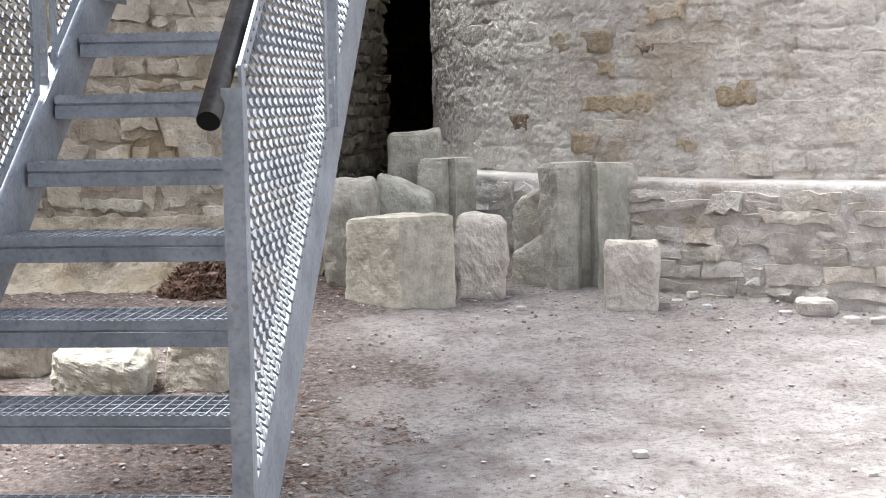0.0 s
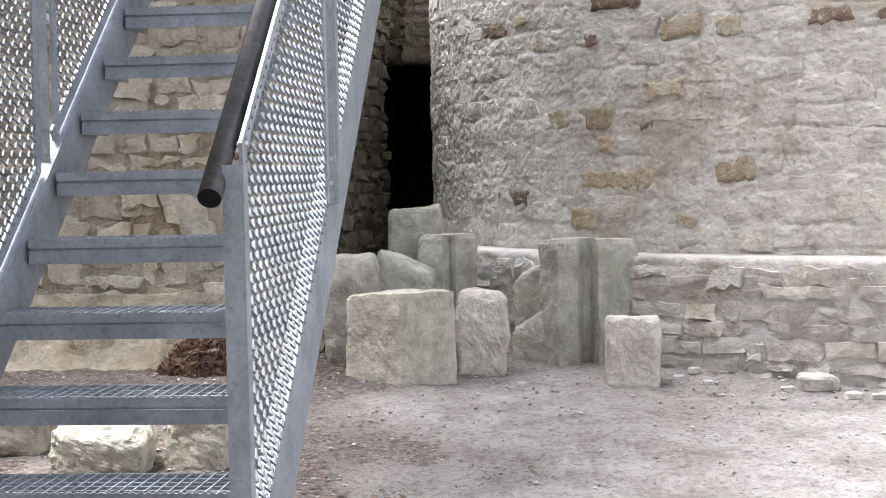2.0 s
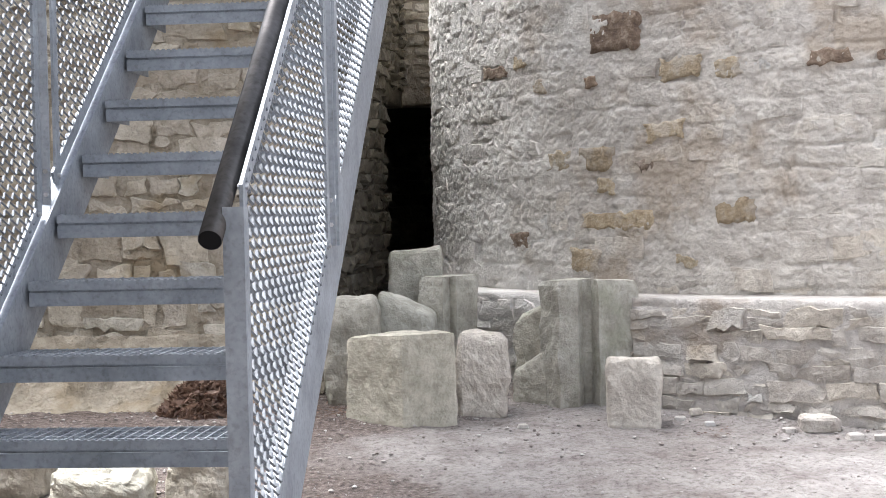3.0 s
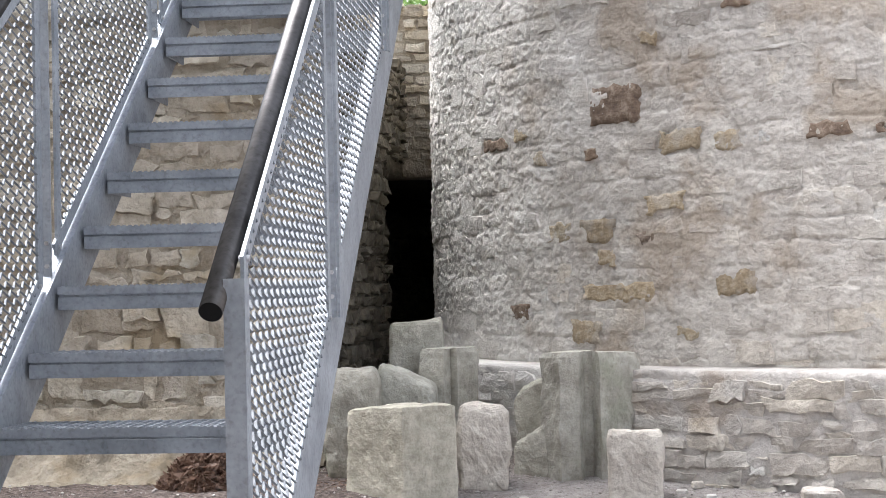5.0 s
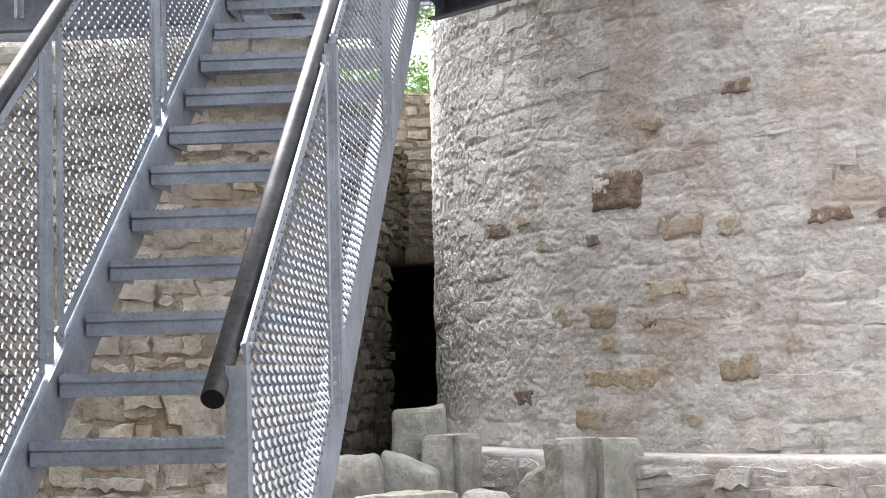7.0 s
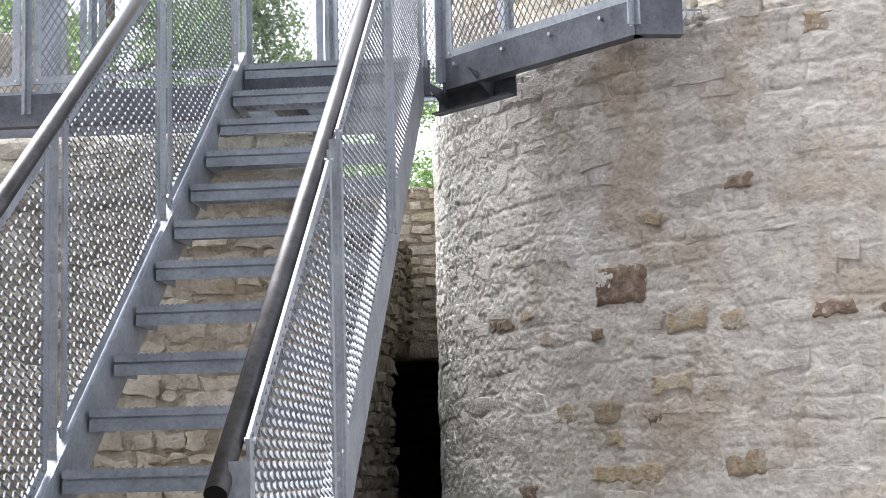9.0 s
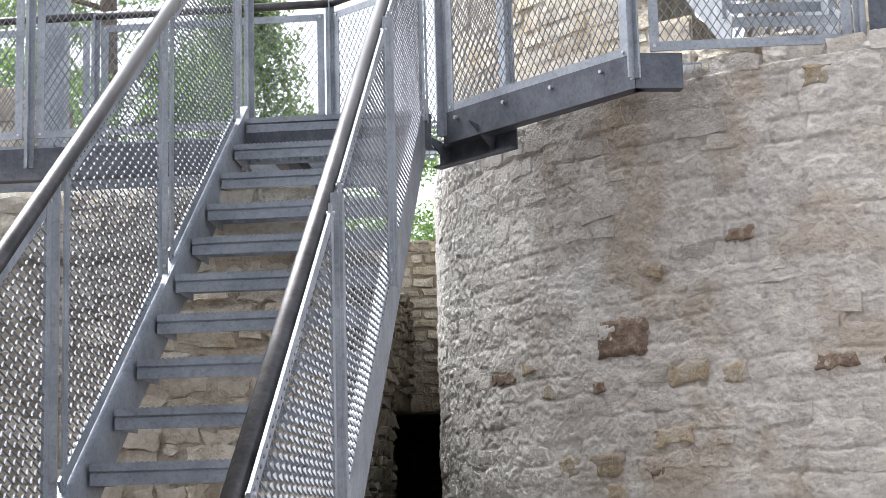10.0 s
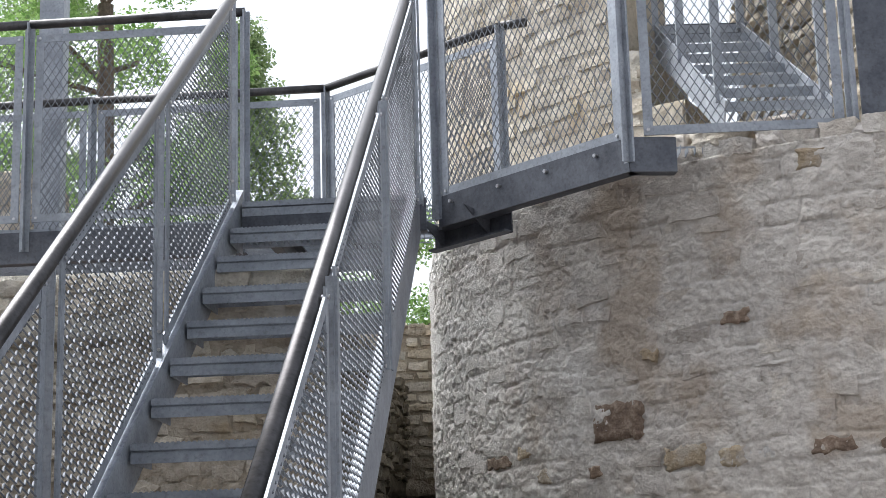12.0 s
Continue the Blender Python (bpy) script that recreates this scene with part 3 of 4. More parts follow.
rubble_wall("wall_back", "rough cream limestone rubble wall behind the staircase", (-3.4, 6.95), (-0.52, 6.95), 0.45, 2.84, RUBBLE, 31, 0.105, 0.17, batter=0.03, proud=0.026, rough=0.012, limit=280, skew=0.03, spread=0.55, low=0.3, ragged=0.028, gap=0.003)
rubble_wall("wall_back_crest", "higher broken end of the rubble wall", (-3.4, 6.90), (-0.56, 6.90), 2.7, 3.0, RUBBLE, 35, 0.10, 0.2, batter=0.03, limit=40)
rubble_wall("wall_passage_jamb", "rough rubble corner beside the staircase", (-0.50, 7.0), (-0.62, 7.6), 0.45, 2.8, RUBBLE, 39, 0.09, 0.16, limit=60, back=0.02)
# These take the darkened rubble: the passage's shade is in their colour.
rubble_wall("wall_passage", "rough rubble side wall of a narrow passage, coloured dark for its shade", (-0.62, 7.6), (-0.33, 9.85), 0.45, 2.95, SHADE, 41, 0.075, 0.16, limit=200, proud=0.04, rough=0.025, skew=0.02, spread=0.5)
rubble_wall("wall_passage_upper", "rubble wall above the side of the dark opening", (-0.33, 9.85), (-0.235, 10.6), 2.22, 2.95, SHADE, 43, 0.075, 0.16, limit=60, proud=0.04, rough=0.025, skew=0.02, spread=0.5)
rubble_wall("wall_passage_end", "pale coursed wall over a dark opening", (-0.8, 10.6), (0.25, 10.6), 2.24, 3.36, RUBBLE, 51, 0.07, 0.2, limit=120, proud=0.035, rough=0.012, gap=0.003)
rubble_wall("wall_passage_deep", "end wall added deep inside the passage, coloured dark for its shade", (-0.9, 15.0), (1.2, 15.0), 0.45, 2.9, SHADE, 61, 0.16, 0.3, limit=10)


def build_foot():
    wall = empty("wall_foot", "sloping pale rock footing under the rubble wall", "wall", kind="structure")

    def surf(u, v, h):
        run = 0.34 + 0.08 * noise.noise((u * 1.7, 3, 1))
        return Vector((-3.3 + u, 6.93 - run * (1 - v) ** 1.4 - h * 0.8, 0.6 + 0.42 * v + h * 0.5))

    def relief(u, v):
        q = noise.noise((u * 5, v * 2.5, 8)) + 0.5 * noise.noise((u * 13, v * 6, 2)) + 0.25 * noise.noise((u * 34, v * 16, 4))
        return 0.045 * q - 0.03 * max(0.0, noise.noise((u * 6 + v * 3, v * 3, 19)) - 0.25)

    sheet("rock_face", surf, 0, 2.62, 0.0, 1.0, 0.014, 0.03, relief, RUBBLE, wall, 5, back=0.2)
    return wall


build_foot()


def solid(name, label, pts, z0, z1, mat):
    bm = bmesh.new()
    prism(bm, [(x, y, z0) for x, y in pts], (0, 0, z1 - z0))
    return tagged(link_mesh(name, bm, mat), label, "ground", kind="structure")


# This fill is also there to stop light entering behind the rubble wall.
solid("terrace_ground", "earth terrace behind the rubble wall", [(-14, 7.2), (-0.86, 7.2), (-0.92, 7.6), (-0.58, 11.6), (-0.58, 20.4), (0.6, 20.4), (0.6, 30), (-14, 30)], 0.3, 2.72, SOIL)
# Roof and hidden flank, added so that no daylight leaks into the passage.
solid("passage_roof", "earth and stone roof added to keep daylight out of the passage", [(-0.75, 10.97), (0.9, 10.97), (0.9, 15.5), (-0.75, 15.5)], 2.24, 2.9, SHADE)
solid("wall_passage_flank", "unseen stone flank added to stop light leaking into the passage", [(0.12, 9.5), (0.9, 9.5), (0.9, 15.5), (0.12, 15.5)], 0.4, 2.9, SHADE)
# Two unseen walls, added to cut the skylight from the left and behind.
solid("wall_courtyard", "unseen high plain wall added to block skylight beside the camera", [(-3.9, -4.4), (-3.4, -4.4), (-3.4, 3.0), (-3.9, 3.0)], -1.0, 7.5, SHADE)
solid("wall_rear", "unseen high plain wall added to block skylight behind the camera", [(-3.4, -5.4), (1.6, -5.4), (1.6, -4.9), (-3.4, -4.9)], -1.0, 7.5, SHADE)
# Out of view; added to keep low light off the ground below the stairs.
rubble_wall("wall_unseen_stair", "unseen rubble wall added to block low light beside the staircase", (-3.3, 3.2), (-3.3, 7.0), 0.2, 2.8, RUBBLE, 91, 0.16, 0.28, limit=20)

# ---- the steel staircase ----
P0 = Vector((-1.175, 4.597, 1.341))
HEAD = Vector((0.0887, 0.99606, 0))
SIDE = Vector((0.99606, -0.0887, 0))
UP = Vector((0, 0, 1))
GOING, RISE = 0.263, 0.19
SLOPE = RISE / GOING


def on_stair(s, w, h):
    """A place on the flight: s ahead and w to the right of the tread's left nosing, h above the nosing line."""
    return P0 + HEAD * s + SIDE * w + UP * (s * SLOPE + h)


def build_tread(parent, i):
    s, wl, wr = i * GOING, 0.0, 0.80
    base = P0 + HEAD * s + UP * (i * RISE)
    bm = bmesh.new()
    # nosing: folded front plate with a proud upper lip
    bar(bm, base + SIDE * wl + UP * -0.013, base + SIDE * wr + UP * -0.013, UP, 0.024, 0.006)
    bar(bm, base + SIDE * wl + HEAD * 0.004 + UP * -0.051, base + SIDE * wr + HEAD * 0.004 + UP * -0.051, UP, 0.038, 0.006)
    bar(bm, base + SIDE * wl + HEAD * 0.013 + UP * -0.030, base + SIDE * wr + HEAD * 0.013 + UP * -0.030, UP, 0.014, 0.004)
    for w in (wl + 0.003, wr - 0.003):
        bar(bm, base + SIDE * w + HEAD * 0.012 + UP * -0.035, base + SIDE * w + HEAD * 0.262 + UP * -0.035, UP, 0.068, 0.005)
    bar(bm, base + SIDE * wl + HEAD * 0.262 + UP * -0.02, base + SIDE * wr + HEAD * 0.262 + UP * -0.02, UP, 0.036, 0.005)
    tread = part("tread", bm, ZINC, parent)
    bm = bmesh.new()
    k = 0.02
    while k < wr - 0.01:
        a = base + SIDE * (wl + k)
        bar(bm, a + HEAD * 0.005 + UP * -0.014, a + HEAD * 0.26 + UP * -0.014, UP, 0.028, 0.003)
        k += 0.030
    d = 0.045
    while d < 0.26:
        a = base + HEAD * d
        bar(bm, a + SIDE * wl + UP * -0.006, a + SIDE * wr + UP * -0.006, UP, 0.007, 0.004)
        d += 0.05
    part("grating", bm, ZINC, tread)
    # serrated front lip
    bm = bmesh.new()
    k = 0.012
    while k < wr - 0.01:
        a = base + SIDE * (wl + k) + UP * 0.0015
        bar(bm, a - UP * 0.001, a + SIDE * 0.010 - UP * 0.001, UP, 0.004, 0.007)
        k += 0.019
    part("serration", bm, ZINC, tread)


def build_stair():
    stair = empty("steel_staircase", "galvanised steel outdoor staircase with grating treads and mesh railings", "staircase")
    for i in range(-5, 12):
        build_tread(stair, i)
    lo, hi = -1.42, 2.98
    for w, out in ((0.85, -1), (-0.012, -1)):
        bm = bmesh.new()
        prism(bm, [on_stair(lo, w, -0.215), on_stair(lo, w, 0.02), on_stair(hi, w, 0.02), on_stair(hi, w, -0.215)], SIDE * 0.008 * out)
        web = part("stringer", bm, ZINC, stair)
        for h in (0.016, -0.211):
            bm = bmesh.new()
            a, b = on_stair(lo, w + out * 0.028, h), on_stair(hi, w + out * 0.028, h)
            bar(bm, a, b, SIDE, 0.040, 0.009)
            part("flange", bm, ZINC, web)
    for w, rw, posts in ((0.852, 0.812, (-1.17, 0.13, 1.46, 2.80)), (-0.035, -0.015, (-1.05, 0.28, 1.55, 2.86))):
        sgn = 1 if w > 0 else -1
        for i, s in enumerate(posts):
            bm = bmesh.new()
            top = 1.035
            foot = on_stair(s, w, -0.3 if i == 0 else -0.01)
            head = on_stair(s, w, top)
            bar(bm, foot, head, SIDE, 0.045 if i == 0 else 0.024, 0.008)
            bar(bm, foot + HEAD * 0.02 + SIDE * 0.019 * sgn, head + HEAD * 0.02 + SIDE * 0.019 * sgn, HEAD, 0.045, 0.007)
            post = part("post", bm, ZINC, stair)
            for hh in (0.05, 0.12):
                bm = bmesh.new()
                q = on_stair(s, w, hh)
                tube(bm, [q - HEAD * 0.012, q + HEAD * 0.004], 0.007, 6)
                part("bolt", bm, BOLT, post)
        bm = bmesh.new()
        rh = 1.0 if w > 0 else 1.085
        end = on_stair(2.80, rw, rh)
        pts = [on_stair(-1.215, rw, rh), on_stair(0.5, rw, rh), end]
        tube(bm, pts, 0.0255, 24, wall=0.003)
        rail = part("handrail", bm, RAIL, stair, "dull dark steel tube handrail with a capped end", smooth=True)
        bm = bmesh.new()
        ax = (pts[1] - pts[0]).normalized()
        tube(bm, [pts[0] - ax * 0.001, pts[0] + ax * 0.03], 0.0238, 20)
        part("end_cap", bm, CAP, rail, "black plastic end cap")
        # mesh panels between the posts
        for a, b in zip(posts, posts[1:]):
            s0, s1 = a + 0.075, b - 0.06
            o = on_stair(s0, w, 0.0)
            L = s1 - s0
            poly = [(0, 0.030), (L, 0.030 + L * SLOPE), (L, 1.028 + L * SLOPE), (0, 1.028)]
            panel(stair, o, HEAD, UP, poly, 0.042, 0.008, cell=(0.070, 0.048))
    return stair


build_stair()
# ---- platform and walkway ----
DECK = P0.z + 11 * RISE


def railing(parent, p, q, height=1.05, foot=0.03, first=True, last=True, tube_on=True, post_w=0.05):
    """A mesh railing from p to q at deck level."""
    p, q = Vector(p), Vector(q)
    d = (q - p)
    L = d.length
    d.normalize()
    nrm = d.cross(UP)
    for on, at in ((first, p), (last, q)):
        if on:
            bm = bmesh.new()
            bar(bm, at - UP * 0.12, at + UP * height, d, post_w, 0.012)
            bar(bm, at - UP * 0.12 + nrm * 0.02, at + UP * height + nrm * 0.02, nrm, 0.045, 0.008)
            part("post", bm, ZINC, parent)
    panel(parent, p, d, UP, [(0.035, foot), (L - 0.035, foot), (L - 0.035, height - 0.06), (0.035, height - 0.06)], 0.04)
    if tube_on:
        bm = bmesh.new()
        tube(bm, [p + UP * height, q + UP * height], 0.024, 14)
        part("handrail", bm, RAIL, parent, "dull dark steel tube handrail", smooth=True)


def channel(bm, p, q, height, flange, out):
    """A C-channel beam: web from p to q, flanges towards out."""
    p, q, out = Vector(p), Vector(q), Vector(out).normalized()
    bar(bm, p, q, UP, height, 0.009)
    for s in (-1, 1):
        o = UP * (s * (height / 2 - 0.005)) + out * flange / 2
        bar(bm, p + o, q + o, out, flange, 0.010)


def grate(bm, poly, z, step=0.034, main=1):
    """Open grating bars over a convex deck polygon."""
    for axis, st, h in ((main, step, 0.03), (1 - main, 0.1, 0.008)):
        lo, hi = min(p[axis] for p in poly), max(p[axis] for p in poly)
        k = lo + st / 2
        while k < hi:
            hits = []
            for i in range(len(poly)):
                a, b = Vector(poly[i]), Vector(poly[(i + 1) % len(poly)])
                if (a[axis] < k) != (b[axis] < k):
                    hits.append(a.lerp(b, (k - a[axis]) / (b[axis] - a[axis])))
            if len(hits) == 2:
                bar(bm, (hits[0].x, hits[0].y, z - h / 2), (hits[1].x, hits[1].y, z - h / 2), UP, h, 0.003)
            k += st


def build_platform():
    deck = empty("steel_platform", "galvanised steel landing with grating deck and mesh railings", "platform")
    s0 = 2.90
    a = P0 + HEAD * s0
    fl = Vector((a.x, a.y, DECK))
    far_l = fl + SIDE * -2.2 + HEAD * 0.30
    in_l = fl + HEAD * 0.30 + SIDE * -0.05
    fr = fl + SIDE * 0.88
    bl = Vector((-3.0, 9.22, DECK))
    br = Vector((-0.62, 9.02, DECK))
    for name, poly in (("grating", [tuple(k.xy) for k in (far_l, in_l, br, bl)]), ("grating", [tuple(k.xy) for k in (fl, fr, br, in_l)])):
        bm = bmesh.new()
        grate(bm, poly, DECK)
        part(name, bm, ZINC, deck)
    for p, q, out in ((far_l, in_l, HEAD), (fl, fr, HEAD), (bl, br, -HEAD)):
        bm = bmesh.new()
        channel(bm, p - UP * 0.10, q - UP * 0.10, 0.16, 0.06, out)
        part("edge_beam", bm, DARK, deck, "dark steel edge beam")
    for k in (0.1, 0.5):
        bm = bmesh.new()
        p = fl + SIDE * k - UP * 0.11
        channel(bm, p, p + HEAD * 1.2, 0.14, 0.05, SIDE)
        part("joist", bm, DARK, deck)
    turn = fl + SIDE * -1.17 + HEAD * 0.30
    railing(deck, far_l, turn, 1.08)
    railing(deck, turn, in_l, 1.08, first=False)
    mid = bl.lerp(br, 0.42)
    railing(deck, bl, mid, 1.07)
    railing(deck, mid, br, 1.07, first=False)
    return deck


build_platform()


def build_walkway():
    way = empty("steel_walkway", "dark steel walkway from the landing to the tower", "walkway")
    a, b, c = Vector((0.02, 7.45, DECK)), Vector((0.82, 6.53, DECK)), Vector((1.02, 6.55, DECK))
    e = Vector((1.755, 6.48, DECK))
    br, k2 = Vector((-0.62, 9.02, DECK)), Vector((0.37, 8.07, DECK))
    n1 = (b - a).cross(UP).normalized()
    bm = bmesh.new()
    channel(bm, a - UP * 0.085, b - UP * 0.085, 0.15, 0.06, -n1)
    part("edge_beam", bm, DARK, way, "dark weathered steel channel beam")
    bm = bmesh.new()
    channel(bm, b - UP * 0.085, c - UP * 0.085, 0.15, 0.06, -(c - b).cross(UP))
    part("edge_beam", bm, DARK, way)
    bm = bmesh.new()
    grate(bm, [(0.02, 7.48), (0.8, 6.58), (1.5, 6.9), (0.37, 8.05), (-0.62, 9.0)], DECK, main=0)
    part("grating", bm, ZINC, way)
    for t in (0.08, 0.35, 0.6, 0.85):
        bm = bmesh.new()
        p = a.lerp(b, t) - UP * 0.05
        tube(bm, [p - n1 * 0.01, p + n1 * 0.022], 0.009, 6)
        part("bolt", bm, BOLT, way)
    railing(way, a, b, 1.08, foot=-0.012)
    railing(way, b + Vector((0.03, 0, 0)), e, 1.08, first=False, foot=-0.005)
    low_a, low_b = a + Vector((-0.02, 0.14, -0.20)), a.lerp(b, 0.34) + Vector((0.06, 0.10, -0.19))
    bm = bmesh.new()
    channel(bm, low_a, low_b, 0.10, 0.05, n1)
    part("bearer", bm, DARK, way)
    for t in (0.12, 0.72):
        p = low_a.lerp(low_b, t)
        bm = bmesh.new()
        prism(bm, [p + UP * 0.05, p + UP * 0.09 + n1 * 0.16, p - UP * 0.04 + n1 * 0.01], (b - a).normalized() * 0.008)
        part("bracket", bm, DARK, way)
    railing(way, br, k2, 1.07, first=False)
    bm = bmesh.new()
    tube(bm, [k2 + UP * 1.07, k2 + UP * 1.09 + Vector((0.14, 0.0, 0))], 0.024, 14)
    part("handrail", bm, RAIL, way, smooth=True)
    bm = bmesh.new()
    bar(bm, e + Vector((0.14, 0, -0.02)), e + Vector((0.14, 0, 2.6)), (1, 0, 0), 0.2, 0.012)
    part("post", bm, DARK, way, "broad flat steel column")
    return way


build_walkway()

# ---- loose carved blocks ----
G = ground_z
hewn_block("carved_block", "squared grey sandstone block standing on the soil", [(-0.40, 6.47), (-0.165, 6.30), (0.05, 6.37), (-0.16, 6.62)], 0.69, [1.03, 1.05, 1.05, 1.04], SAND, 1, 0.010, 0.012)
hewn_block("carved_block", "small broken pinkish stone block", [(0.05, 6.50), (0.26, 6.48), (0.26, 6.68), (0.07, 6.68)], 0.70, [1.03, 1.03, 1.02, 1.02], PALE, 2, 0.018, 0.04, chip=0.05)
hewn_block("carved_block", "small pale squared stone standing upright", [(0.62, 6.24), (0.83, 6.19), (0.85, 6.34), (0.64, 6.38)], 0.67, [0.94, 0.94, 0.94, 0.94], PALE, 3, 0.012, 0.03)
moulded_block("carved_block", "tall moulded sandstone block with a groove", [(0.40, 6.74), (0.47, 6.60), (0.55, 6.60), (0.575, 6.66), (0.61, 6.66), (0.635, 6.58), (0.81, 6.70), (0.76, 6.86), (0.46, 6.9)], 0.71, 1.225, SAND, 4)
hewn_block("carved_block", "rounded sandstone block beside the stairs", [(-0.50, 6.72), (-0.27, 6.70), (-0.27, 6.9), (-0.5, 6.92)], 0.72, [1.18, 1.17, 1.17, 1.18], SAND, 5, 0.015, 0.05)
hewn_block("carved_block", "wedge shaped sandstone block", [(-0.28, 6.88), (-0.05, 6.82), (-0.02, 7.0), (-0.28, 7.05)], 0.73, [1.19, 1.08, 1.1, 1.2], SAND, 6, 0.012, 0.03)
hewn_block("carved_block", "tall sandstone block standing in the passage", [(-0.24, 7.22), (0.0, 7.2), (0.0, 7.4), (-0.24, 7.42)], 0.77, [1.35, 1.36, 1.36, 1.35], SAND, 7, 0.012, 0.025)
moulded_block("carved_block", "grooved sandstone block among the others", [(-0.10, 7.02), (0.0, 6.95), (0.03, 6.99), (0.06, 6.96), (0.15, 7.02), (0.12, 7.15), (-0.08, 7.15)], 0.75, 1.245, SAND, 8)
hewn_block("carved_block", "leaning mossy stone slab", [(0.29, 6.86), (0.44, 6.80), (0.46, 6.92), (0.33, 6.95)], 0.72, [1.04, 1.13, 1.13, 1.08], SAND, 9, 0.015, 0.04)
hewn_block("carved_block", "low broken stone wedge", [(0.28, 6.76), (0.42, 6.70), (0.44, 6.8), (0.3, 6.84)], 0.71, [0.84, 0.94, 0.94, 0.84], SAND, 10, 0.015, 0.03)
hewn_block("rubble_block", "broken pale limestone boulder lying under the staircase", [(-1.30, 5.22), (-0.97, 5.16), (-0.96, 5.4), (-1.29, 5.45)], 0.56, [0.70, 0.66, 0.72, 0.76], SAND, 11, 0.025, 0.05, group="boulders under the stairs")
hewn_block("rubble_block", "pitted limestone block under the staircase", [(-0.92, 5.26), (-0.72, 5.2), (-0.68, 5.4), (-0.9, 5.45)], 0.57, [0.75, 0.75, 0.76, 0.76], RUBBLE, 12, 0.02, 0.03, group="boulders under the stairs")
hewn_block("rubble_block", "limestone boulder under the staircase", [(-1.6, 5.45), (-1.36, 5.42), (-1.34, 5.65), (-1.6, 5.7)], 0.59, [0.76, 0.78, 0.78, 0.77], RUBBLE, 13, 0.02, 0.04, group="boulders under the stairs")

# ---- upper tower and its stairs ----
UC, UR = Vector((2.95, 11.05)), 2.95


def upper_surf(u, v, h):
    a = math.pi + u / UR
    r = UR + h + 0.02 * noise.noise((u * 0.8, v * 0.8, 6))
    return Vector((UC.x + r * math.cos(a), UC.y + r * math.sin(a), v))


def build_upper_tower():
    wall = empty("wall_upper_tower", "upper tower wall of coursed cream limestone", "wall", kind="structure")
    sheet("mortar_bed", upper_surf, -0.3, 2.55, 2.7, 6.5, 0.03, 0.03, 0.012, RUBBLE, wall, 3, back=0.6)
    lay(wall, courses(-0.2, 2.55, 3.3, 5.4, 0.11, 0.24, 71), upper_surf, RUBBLE, 72, 0.015, 0.012, 0.006, limit=150, near=lambda a, b, c, d: c)
    # its broken end steps down beside the opening
    for k, (u0, u1, z1) in enumerate(((2.55, 2.77, 4.52), (2.77, 3.0, 4.22))):
        sheet("mortar_bed", upper_surf, u0, u1, 2.7, z1, 0.03, 0.03, 0.012, RUBBLE, wall, 13 + k, back=0.5)
        lay(wall, courses(u0, u1, 3.3, z1, 0.11, 0.2, 73 + k), upper_surf, RUBBLE, 83 + k, 0.015, 0.012, 0.004, limit=40, ragged=0.02)
    return wall


build_upper_tower()
rubble_wall("wall_stair_side", "broken limestone wall beside the upper steps", (1.93, 9.7), (2.32, 7.1), 3.2, 6.0, RUBBLE, 75, 0.14, 0.26, limit=120, proud=0.05, rough=0.04)


def build_upper_steps():
    flight = empty("upper_steel_steps", "bright grating steps rising inside the tower", "staircase")
    lo, hi = Vector((1.66, 7.45, 3.83)), Vector((1.60, 9.2, 4.87))
    side = Vector((0.95, 0.0, 0))
    n = 8
    for i in range(n):
        p = lo.lerp(hi, i / (n - 1))
        bm = bmesh.new()
        w = 0.52
        bar(bm, p - side * w * 0.5, p + side * w * 0.5, UP, 0.05, 0.006)
        k = -w * 0.47
        while k < w * 0.47:
            bar(bm, p + side * k + Vector((0, 0.005, 0.01)), p + side * k + Vector((0, 0.26, 0.01)), UP, 0.025, 0.003)
            k += 0.045
        part("tread", bm, ZINC, flight)
    for s in (-1, 1):
        bm = bmesh.new()
        o = side * (0.27 * s)
        bar(bm, lo + o - UP * 0.06, hi + o - UP * 0.06, UP, 0.18, 0.008)
        part("stringer", bm, ZINC, flight)
        for t in (0.05, 0.55, 0.98):
            p = lo.lerp(hi, t) + o
            bm = bmesh.new()
            bar(bm, p, p + UP * 1.0, (1, 0, 0), 0.045, 0.03)
            part("post", bm, ZINC, flight)
        bm = bmesh.new()
        tube(bm, [lo + o + UP, hi + o + UP], 0.022, 12)
        part("handrail", bm, RAIL, flight, smooth=True)
    bm = bmesh.new()
    bar(bm, hi + Vector((-0.45, 0.2, 0.05)), hi + Vector((0.4, 0.2, 0.05)), UP, 0.1, 0.05)
    part("landing_beam", bm, DARK, flight)
    return flight


build_upper_steps()

bm = bmesh.new()
bar(bm, (-2.50, 10.2, 2.6), (-2.50, 10.2, 7.0), (1, 0, 0), 0.16, 0.16)
tagged(link_mesh("steel_column", bm, ZINC), "grey square steel column behind the landing", "column")


